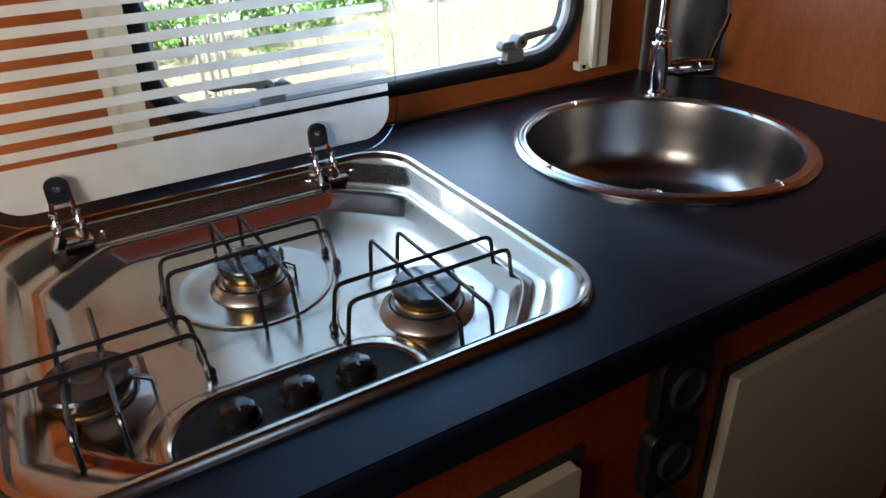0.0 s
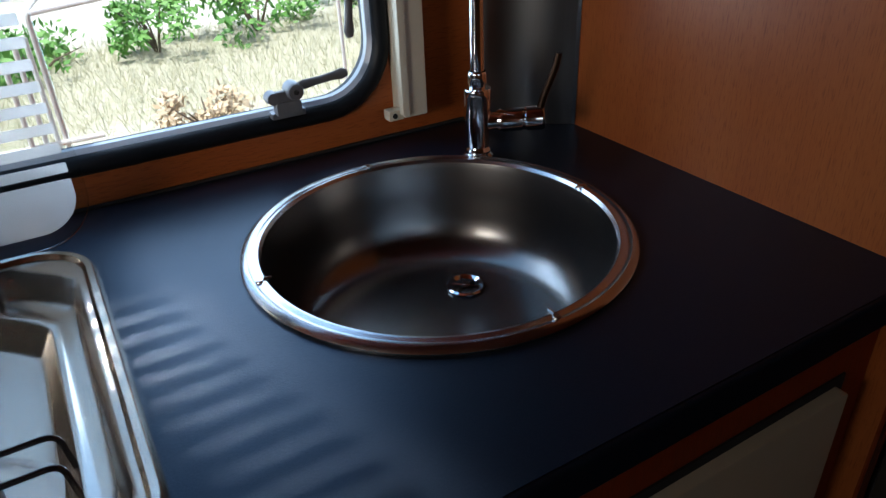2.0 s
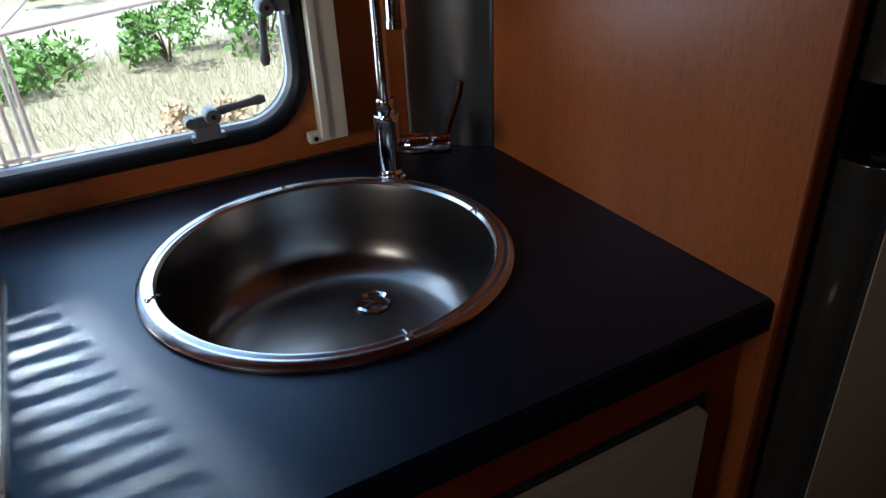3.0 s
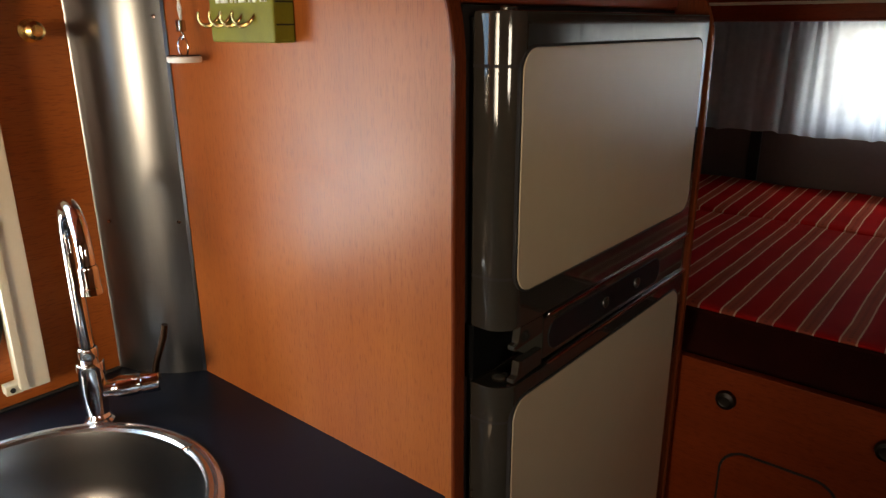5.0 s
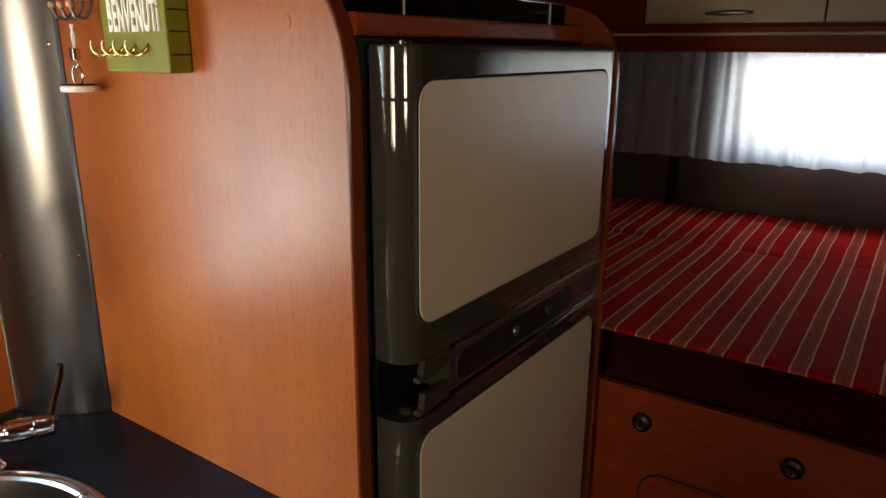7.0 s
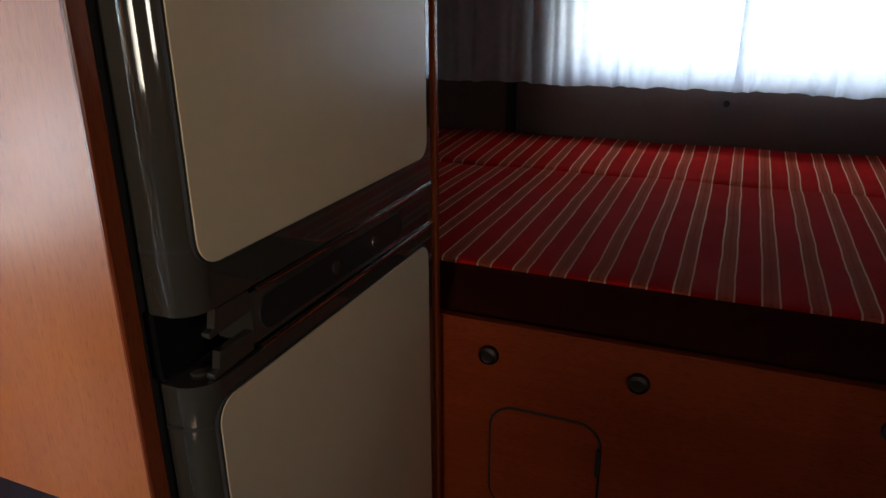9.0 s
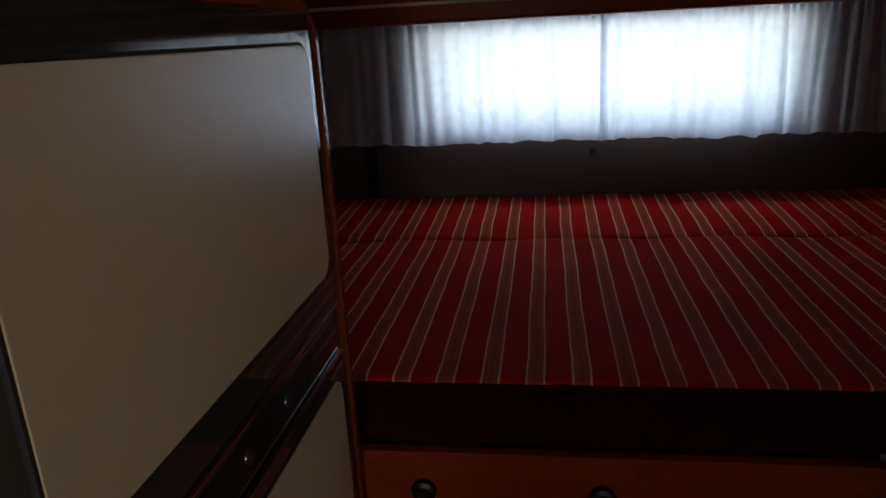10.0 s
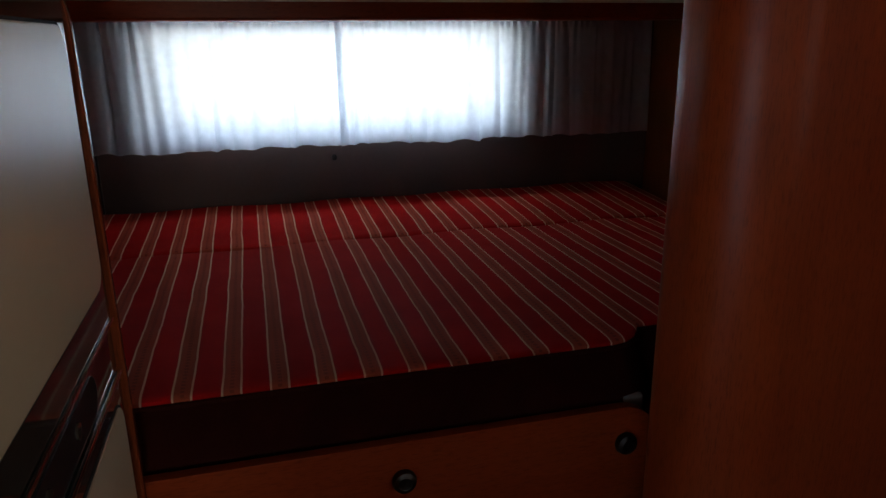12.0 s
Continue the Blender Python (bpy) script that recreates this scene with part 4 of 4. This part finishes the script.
lumps("figure_shirt", [(-0.032, 0.158, 1.553, 0.016, 0.012, 0.017), (-0.028, 0.152, 1.532, 0.011, 0.009, 0.013)], M_YELLOW, sign, "mustard glazed shirt")
lumps("figure_face", [(-0.050, 0.178, 1.576, 0.012, 0.013, 0.010), (-0.036, 0.150, 1.580, 0.006, 0.007, 0.007), (-0.046, 0.182, 1.553, 0.007, 0.008, 0.006)], M_PALE_GLAZE, sign, "cream glazed muzzle and mitts")

rack = thing("hook_disc", "round pale wooden hook disc with a red bead", "key hook")
part("disc", lathe([(0, 0.022), (0.036, 0.022), (0.038, 0.020), (0.038, 0.002), (0.036, 0), (0, 0)], (-0.001, 0.290, 1.560), 48, (-1, 0, 0)), M_PALE_WOOD, rack)
part("bead", lathe([(0.0115, 0), (0.0105, 0.004), (0.006, 0.007), (0, 0.008)], (-0.023, 0.293, 1.560), 24, (-1, 0, 0)), M_RED, rack, "shiny red bead")
part("bead_leaf", lathe([(0.0080, 0), (0.007, 0.004), (0, 0.006)], (-0.026, 0.286, 1.564), 16, (-1, 0, 0)), M_GREEN, rack, "dark green leaf")
for y in (0.312, 0.290, 0.268):
    part("wire_hook", tube([(-0.012, y, 1.527), (-0.014, y + 0.001, 1.510), (-0.022, y + 0.003, 1.499), (-0.033, y + 0.005, 1.501), (-0.038, y + 0.006, 1.512)], 0.0022, 8), M_WIRE, rack)
    part("hook_tip", lathe([(0, -0.005), (0.004, -0.003), (0.005, 0), (0.004, 0.003), (0, 0.005)], (-0.038, y + 0.006, 1.516), 12), M_PALE_WOOD, rack, "wooden hook tip")
tag = thing("key_fob", "key strap with steel clip and white round fob", "key fob")
part("strap", tube([(-0.029, 0.296, 1.499), (-0.030, 0.287, 1.482), (-0.030, 0.290, 1.462), (-0.030, 0.294, 1.482), (-0.029, 0.290, 1.499)], 0.0016, 8), M_WHITE, tag)
part("snap_clip", join(box(-0.036, -0.026, 0.285, 0.295, 1.446, 1.464, 0.002), tube([(-0.031, 0.290, 1.447), (-0.031, 0.284, 1.440), (-0.031, 0.290, 1.434)], 0.0015, 8)), M_ZINC, tag)
part("ring", tube([(-0.031, 0.290 + 0.012 * math.sin(a), 1.423 + 0.016 * math.cos(a)) for a in (2 * math.pi * k / 24 for k in range(25))], 0.0011, 8), M_ZINC, tag)
part("fob", lathe([(0, 0), (0.022, 0), (0.023, 0.002), (0.023, 0.008), (0.021, 0.010), (0, 0.010)], (-0.031, 0.290, 1.398), 32), M_WHITE, tag)
part("fob_rim", lathe([(0.0205, 0.010), (0.0225, 0.0112), (0.0, 0.0112)], (-0.031, 0.290, 1.3980), 32), M_SEAL, tag)


rack.matrix_basis = Matrix.Translation((0, -0.034, 0.007))
tag.matrix_basis = Matrix.Translation((0, -0.034, 1.499 * 0.16)) @ Matrix.Diagonal((1, 1, 0.84, 1))


# ---- overhead lockers ----
def locker_handle(parent, x, y, z, wide, along):
    """A bowed grip seen from the room, along x or along y."""
    pts = []
    for k in range(13):
        u = -1 + 2 * k / 12
        d = 0.016 * (1 - u * u)
        pts.append((x + u * wide / 2, y - 0.004 - d, z) if along == "x" else (x - 0.004 - d, y + u * wide / 2, z))
    bm = tube(pts, [0.004 + 0.0035 * (1 - (-1 + k / 6) ** 2) for k in range(13)], 12)
    return part("handle", bm, M_ALU, parent, "bowed matt metal handle")


kl = thing("overhead_locker", "cherry overhead locker above the sink corner", "overhead cabinet", "overhead lockers")
part("locker_body", prism(rounded(0.150, 0.474, 1.586, 1.95, [0.045, 0.002, 0.002, 0.01]), -1.75, -0.003, "x"), M_SHADE_WOOD_X, kl)
fl = thing("overhead_locker", "cherry overhead locker with cream flap above the fridge", "overhead cabinet", "overhead lockers")
part("locker_body", prism(rounded(0.130, 0.474, 1.566, 1.95, [0.030, 0.002, 0.002, 0.01]), 0.022, 0.60, "x"), M_SHADE_WOOD_X, fl)
flap = part("flap", prism(rounded(0.050, 0.555, 1.612, 1.90, 0.012), 0.118, 0.1295, "y", 0.002), M_BEIGE, fl, "cream laminate flap")
locker_handle(flap, 0.30, 0.118, 1.645, 0.13, "x")
part("end_board", prism([(0.474, 1.55), (0.200, 1.55), (0.165, 1.575), (0.140, 1.62), (0.118, 1.70), (0.112, 1.80), (0.112, 1.95), (0.474, 1.95)], 0.60, 0.622, "x"), M_EDGE, fl, "curved end board")
sl = thing("overhead_shelf", "cherry shelf above the window beside the bed", "shelf")
part("shelf_board", prism(rounded(0.250, 0.474, 1.690, 1.735, [0.015, 0.002, 0.002, 0.015]), 0.624, 1.44, "x"), M_SHADE_WOOD_X, sl)
part("shelf_back", box(0.624, 1.44, 0.300, 0.474, 1.736, 1.96), M_EDGE, sl, "", False)

row = thing("rear_locker_rail", "cherry rail with pale moulding under the rear lockers", "rail")
part("rail", prism([(1.440, 1.474), (1.445, 1.468), (1.470, 1.466), (1.780, 1.480), (1.780, 1.530), (1.446, 1.535), (1.440, 1.528)], -1.655, 0.474, "y"), M_SHADE_WOOD_Y, row)
part("moulding", tube([(1.439, -1.655, 1.512), (1.439, 0.12, 1.512)], 0.004, 10), M_CREAM, row, "pale rounded moulding")
for y1, y0 in ((0.022, -0.418), (-0.424, -0.836), (-0.842, -1.236), (-1.242, -1.640)):
    lk = thing("rear_locker", "cherry rear locker with cream lower band and metal handle", "overhead cabinet", "rear lockers")
    part("locker_body", box(1.462, 1.798, y0 - 0.002, y1 + 0.002, 1.536, 1.96), M_EDGE, lk, "", False)
    fd = part("flap", box(1.448, 1.462, y0, y1, 1.640, 1.955, 0.003), M_SHADE_WOOD_Y, lk)
    lb = part("flap_band", box(1.449, 1.463, y0, y1, 1.540, 1.639, 0.002), M_BEIGE, lk, "cream laminate lower band")
    locker_handle(lb, 1.449, (y0 + y1) / 2, 1.564, 0.115, "y")
jamb = thing("corner_post", "cherry corner post between shelf and rear lockers", "post")
part("post", box(1.444, 1.80, 0.026, 0.474, 1.536, 1.955, 0.004), M_SHADE_WOOD, jamb)


# ---- curtains ----
def curtain(line, z0, z1, pleat, depth, seed, inward, name, label):
    """A gathered hanging sheet between two points of the plan, its hem uneven."""
    rnd = random.Random(seed)
    a, b = Vector(line[0]), Vector(line[1])
    length = (b - a).length
    cols, rows_n = int(length / 0.005), 30
    phase = [rnd.uniform(0, 6.28) for _ in range(4)]
    folds, at = [], -0.02
    while at < length + 0.05:
        folds.append((at, rnd.uniform(0.10, 0.22) * pleat, depth * rnd.uniform(0.5, 1.6), rnd.uniform(-0.22, 0.22) * pleat))
        at += pleat * rnd.uniform(0.32, 0.95)
    bm = bmesh.new()
    grid = []
    for j in range(rows_n + 1):
        v = j / rows_n
        ring = []
        for i in range(cols + 1):
            s = i / cols * length
            d = 0.0
            for c, w, h, lean in folds:
                u = (s - c - lean * v) / (w * (0.7 + 0.6 * v))
                if abs(u) < 3:
                    d += h * (0.35 + 0.85 * v) * math.exp(-u * u)
            d += 0.25 * depth * math.sin(s * 21 + phase[0]) * v
            head = max(0.0, 1 - abs(v - 0.07) / 0.07)
            d += 0.42 * depth * (0.25 + head) * math.sin(s * 2 * math.pi / (pleat * 0.30) + 2.0 * math.sin(9 * s + phase[1])) * max(0.0, 1 - v * 2.2)
            p = a + (b - a) * (i / cols)
            hem = (0.0020 * math.sin(s * 13 + phase[2]) + 0.0012 * math.sin(s * 61 + phase[3]) - 0.10 * d) * v
            ring.append(bm.verts.new((p.x + inward[0] * d, p.y + inward[1] * d, z1 + (z0 - z1) * v + hem)))
        grid.append(ring)
    for r0, r1 in zip(grid, grid[1:]):
        for i in range(cols):
            bm.faces.new((r0[i], r0[i + 1], r1[i + 1], r1[i]))
    root = thing(name, label, "curtain", "curtains")
    cloth = part("cloth", bm, M_CURTAIN, root)
    return root


curtain(((1.752, 0.43), (1.752, -0.672)), 1.142, 1.500, 0.070, 0.011, 3, (-1, 0), "curtain", "white sheer gathered curtain across the rear window")
curtain(((1.748, -0.655), (1.748, -1.62)), 1.141, 1.500, 0.066, 0.011, 8, (-1, 0), "curtain", "white sheer gathered curtain across the rear window")
curtain(((0.64, 0.440), (1.74, 0.440)), 1.150, 1.715, 0.070, 0.020, 5, (0, -1), "curtain", "white sheer gathered curtain at the bedside window")
rod = thing("curtain_rail", "white curtain rail above the rear window", "curtain rail")
part("rail", tube([(1.752, 0.44, 1.488), (1.752, -1.63, 1.488)], 0.004, 8), M_WHITE, rod)

for nm, lab in (("window_rear", "rear window behind sheer curtains"),):
    rw = tagged(thing(nm, lab, "window"), kind="structure")
    part("frame", loft([[(REAR_X - d, y, z) for y, z in rounded(RW[0] - o, RW[1] + o, RW[2] - o, RW[3] + o, 0.04 + o, 6)] for o, d in ((-0.006, -0.03), (-0.006, 0.006), (0.010, 0.012), (0.024, 0.008), (0.026, 0.0))], False, False), M_RUBBER, rw, "dark window frame")
    p2 = part("pane", prism(rounded(RW[0] + 0.003, RW[1] - 0.003, RW[2] + 0.003, RW[3] - 0.003, 0.035), REAR_X + 0.026, REAR_X + 0.030, "x"), M_PANE, rw, "clear acrylic pane", False)
    p2.visible_shadow = False
stud = thing("wall_button", "small dark press stud on the wall below the curtain", "stud")
part("button", lathe([(0.009, 0), (0.008, 0.004), (0.004, 0.006), (0, 0.006)], (REAR_X, -0.641, 1.098), 20, (-1, 0, 0)), M_SEAL, stud)
# dark notch in the rear wall, drawn as a raised black strip
post = thing("slot_strip", "black upright strip in place of a dark slot in the rear wall", "bracket")
part("upright", box(1.785, 1.7995, -0.012, 0.022, 0.93, 1.16, 0.003), M_BLACK, post)


# ---- bed ----
def cushion(name, x0, x1, y0, y1, z0, z1, label, seed, rise=0.0, notch=None):
    """A mattress section: soft rounded top, slightly uneven, with a dark boxed side."""
    root = thing(name, label, "mattress", "mattress sections")
    rnd = random.Random(seed)
    ph = [rnd.uniform(0, 6.28) for _ in range(4)]
    nx, ny = 24, 150

    def setback(y):
        """How far the front edge steps back beside the wardrobe."""
        if notch is None:
            return 0.0
        u = min(1.0, max(0.0, (notch[0] - y) / 0.07))
        return notch[1] * (1 - math.sqrt(max(0.0, 1 - u * u)))

    def outline(front, z):
        """The plan of the boxed side, its front drawn forward by so much."""
        ys = [y1 - 0.004 - (y1 - y0 - 0.008) * k / 60 for k in range(61)]
        return [(x0 + setback(y) - front, y, z) for y in ys] + [(x1 - 0.002, y0 + 0.004, z), (x1 - 0.002, y1 - 0.004, z)]

    bm = bmesh.new()
    grid = []
    span = x1 - x0
    near = (0.0, 0.0008, 0.004, 0.009, 0.016)
    xs = [*near, *(span * i / nx for i in range(1, nx)), *(span - q for q in near[::-1])]
    for way in xs:
        ring = []
        for j in range(ny + 1):
            y = y0 + (y1 - y0) * j / ny
            x = x0 + way + setback(y) * (1 - way / span)
            e = min(way, span - way)
            f = min(j / ny, 1 - j / ny) * (y1 - y0)
            drop = 0.0045 * max(0, 1 - e / 0.014) ** 2 + 0.016 * max(0, 1 - f / 0.035) ** 2
            drop += 0.013 if e < 0.0005 else 0.0
            swell = 0.002 * math.sin(3.1 * y + ph[0]) * math.sin(4.0 * x + ph[1]) + 0.0025 * math.sin(17 * y + ph[2])
            ring.append(bm.verts.new((x, y, z1 - drop + swell + rise * (way / span) ** 0.8)))
        grid.append(ring)
    for a, b in zip(grid, grid[1:]):
        for j in range(ny):
            bm.faces.new((a[j], a[j + 1], b[j + 1], b[j]))
    part("top_cover", bm, M_STRIPE, root, "red cloth with tan and cream stripes")
    hang = 0.058 if notch else 0.0
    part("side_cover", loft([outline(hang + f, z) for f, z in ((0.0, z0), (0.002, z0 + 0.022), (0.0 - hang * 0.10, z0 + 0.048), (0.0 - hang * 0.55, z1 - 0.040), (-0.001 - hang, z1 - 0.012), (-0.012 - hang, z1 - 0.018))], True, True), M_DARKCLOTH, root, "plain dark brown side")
    if seed == 1:
        part("piping", tube([(x0 + setback(y) - 0.002, y, z1 - 0.011) for y in (y1 - 0.02 - (y1 - y0 - 0.04) * k / 80 for k in range(81))], 0.0042, 8), M_DARKCLOTH, root)
    return root


cushion("mattress_section", 0.686, 1.4115, -1.60, 0.455, 0.845, 0.956, "front mattress section in red striped cloth", 1, 0.0, (-0.945, 0.055))
cushion("mattress_section", 1.412, 1.785, -1.60, 0.455, 0.845, 0.9575, "rear mattress section in red striped cloth", 2, 0.022)
base_box = thing("bed_base", "cherry bed base board with round knobs and hatch", "bed")
part("front_board", prism(rounded(-0.985, 0.455, 0.05, 0.886, [0.002, 0.002, 0.002, 0.060], 8), 0.600, 0.618, "x", 0.002), M_SHADE_WOOD_Y, base_box)
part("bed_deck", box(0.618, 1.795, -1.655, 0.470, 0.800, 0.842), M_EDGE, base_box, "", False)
hatch = part("hatch", prism(rounded(-0.530, -0.340, 0.520, 0.728, 0.042, 8), 0.5965, 0.602, "x", 0.0015), M_SHADE_WOOD_Y, base_box, "rounded service hatch")
part("hatch_gap", prism(rounded(-0.534, -0.336, 0.516, 0.732, 0.045, 8), 0.5985, 0.602, "x"), M_SEAL, base_box, "dark gap round the hatch")
part("hatch_latch", box(0.589, 0.597, -0.534, -0.526, 0.635, 0.690, 0.002), M_BLACK, hatch)
for y in (-0.334, -0.582, -0.930):
    part("knob", lathe([(0.017, 0), (0.018, 0.004), (0.016, 0.010), (0.010, 0.013), (0.008, 0.012), (0, 0.0125)], (0.600, y, 0.826), 28, (-1, 0, 0)), M_BRONZE, base_box, "dark metal push knob")
part("side_board", box(0.604, 0.624, -1.655, -0.990, 0.05, 0.80), M_EDGE, base_box, "", False)
bag = thing("folded_sheet", "pale folded sheet tucked beside the mattress", "sheet")
part("cloth", box(0.628, 0.660, -0.976, -0.938, 0.8425, 0.887, 0.008, 4), M_LINEN, bag)

# ---- wardrobe across the aisle ----
wardrobe = thing("wardrobe", "tall cherry wardrobe with rounded front corner", "wardrobe")
part("body", prism(rounded(0.400, 0.575, -1.655, -0.925, [0.002, 0.002, 0.060, 0.085], 24), 0.0, 1.965, "z"), M_SHADE_WOOD, wardrobe)
part("plinth", box(0.408, 0.570, -1.655, -0.952, 0.0, 0.06), M_EDGE, wardrobe, "dark plinth", False)

# ---- outside ----
ground = bmesh.new()
bmesh.ops.create_grid(ground, x_segments=2, y_segments=2, size=1500)
bmesh.ops.translate(ground, verts=ground.verts, vec=(0, 0, -0.70))
setting("ground", ground, M_GROUND, "dry grassy verge with pale gravel strips", "ground", False)


def shrub(at, wide, high, seed, leaf=M_LEAF, label="bushy green shrub on the dry verge"):
    rnd = random.Random(seed)
    root = thing("shrub", label, "shrub", "verge shrubs")
    root.location = at
    stems = []
    for _ in range(6):
        a, r = rnd.uniform(0, 6.28), rnd.uniform(0.1, 0.5) * wide
        stems.append(tube([(0, 0, -0.05), (r * 0.4 * math.cos(a), r * 0.4 * math.sin(a), high * 0.4), (r * math.cos(a), r * math.sin(a), high * 0.8)], [0.02, 0.012, 0.004], 6))
    part("trunk", join(*stems), M_BARK, root)
    verts, faces = [], []
    clumps = [(rnd.uniform(-0.5, 0.5) * wide, rnd.uniform(-0.5, 0.5) * wide, rnd.uniform(0.15, 0.8) * high, rnd.uniform(0.12, 0.26) * wide) for _ in range(14)]
    for _ in range(900):
        cx, cy, cz, cr = rnd.choice(clumps)
        d = Vector((rnd.gauss(0, 1), rnd.gauss(0, 1), rnd.gauss(0, 1))).normalized() * cr * rnd.uniform(0.4, 1.15)
        p = Vector((cx, cy, max(0.02, cz + d.z * 0.9))) + Vector((d.x, d.y, 0))
        u = Vector((rnd.gauss(0, 1), rnd.gauss(0, 1), rnd.gauss(0, 1))).normalized()
        v = u.orthogonal().normalized()
        s = rnd.uniform(0.025, 0.06) * (0.6 + 0.5 * wide)
        n = len(verts)
        verts += [p - u * s, p + v * s * 0.45, p + u * s, p - v * s * 0.45]
        faces.append((n, n + 1, n + 2, n + 3))
    me = bpy.data.meshes.new("crown")
    me.from_pydata(verts, [], faces)
    me.materials.append(leaf)
    crown = new("crown", me)
    crown.parent = root
    return root


prng = random.Random(21)
for x, y, w, h in ((1.9, 8.7, 1.5, 0.9), (0.6, 8.4, 1.0, 0.7), (-0.7, 8.3, 1.3, 0.35), (-2.1, 8.6, 1.3, 0.5), (-3.2, 9.6, 1.0, 0.6), (0.1, 14.5, 1.6, 0.9), (3.4, 15.0, 2.2, 1.2),
                   (-2.4, 15.5, 2.0, 0.9), (5.2, 10.0, 1.2, 0.8), (3.6, 9.6, 1.1, 0.7), (-5.0, 11.0, 1.8, 1.0), (7.0, 22.0, 4.0, 2.6), (2.5, 27.0, 5.0, 2.8), (-3.0, 26.0, 4.5, 2.4), (12.0, 24.0, 5.0, 3.0), (-9.0, 27.0, 6.0, 3.0), (18.0, 30.0, 7.0, 3.6)):
    shrub((x, y, -0.70), w, h, prng.randrange(10 ** 6))

shrub((0.38, 5.15, -0.70), 0.55, 0.34, 77, M_DRY, "dry brown tumbled bush on the verge")

gv, gf = [], []
for _ in range(26000):
    x, y = prng.uniform(-6, 8), prng.uniform(5.6, 9.4)
    h, a, lean = prng.uniform(0.05, 0.22), prng.uniform(0, 6.28), prng.uniform(-0.12, 0.12)
    n = len(gv)
    gv += [(x - 0.0028 * math.cos(a), y - 0.0028 * math.sin(a), -0.70), (x + 0.0028 * math.cos(a), y + 0.0028 * math.sin(a), -0.70), (x + lean, y + lean * 0.6, -0.70 + h)]
    gf.append((n, n + 1, n + 2))
gm = bpy.data.meshes.new("dry_grass")
gm.from_pydata(gv, [], gf)
gm.materials.append(M_STRAW)
tagged(new("dry_grass", gm), "straw-coloured dry grass on the verge", "grass", "", "stuff")

rackf = thing("white_tube_frame", "white tubular metal frame standing outside the window", "metal frame")
for pts in (((-0.682, 1.35, -0.68), (-0.682, 1.35, 1.009), (-0.40, 1.95, 1.16)), ((-0.682, 1.35, 1.003), (0.20, 1.75, 1.02), (0.20, 1.75, -0.68)), ((-0.725, 1.36, -0.68), (-0.725, 1.36, 0.94)),
            ((-0.700, 1.38, -0.68), (-0.700, 1.38, 0.95)), ((-0.750, 1.34, -0.68), (-0.755, 1.34, 0.90)), ((-0.95, 1.34, 0.715), (-0.60, 1.34, 0.715))):
    part("tube", tube(bend(pts, 0.02), 0.006, 8), M_SHELL, rackf)
part("base_bar", tube([(-0.95, 1.36, -0.685), (0.22, 1.36, -0.685)], 0.012, 8), M_SHELL, rackf)
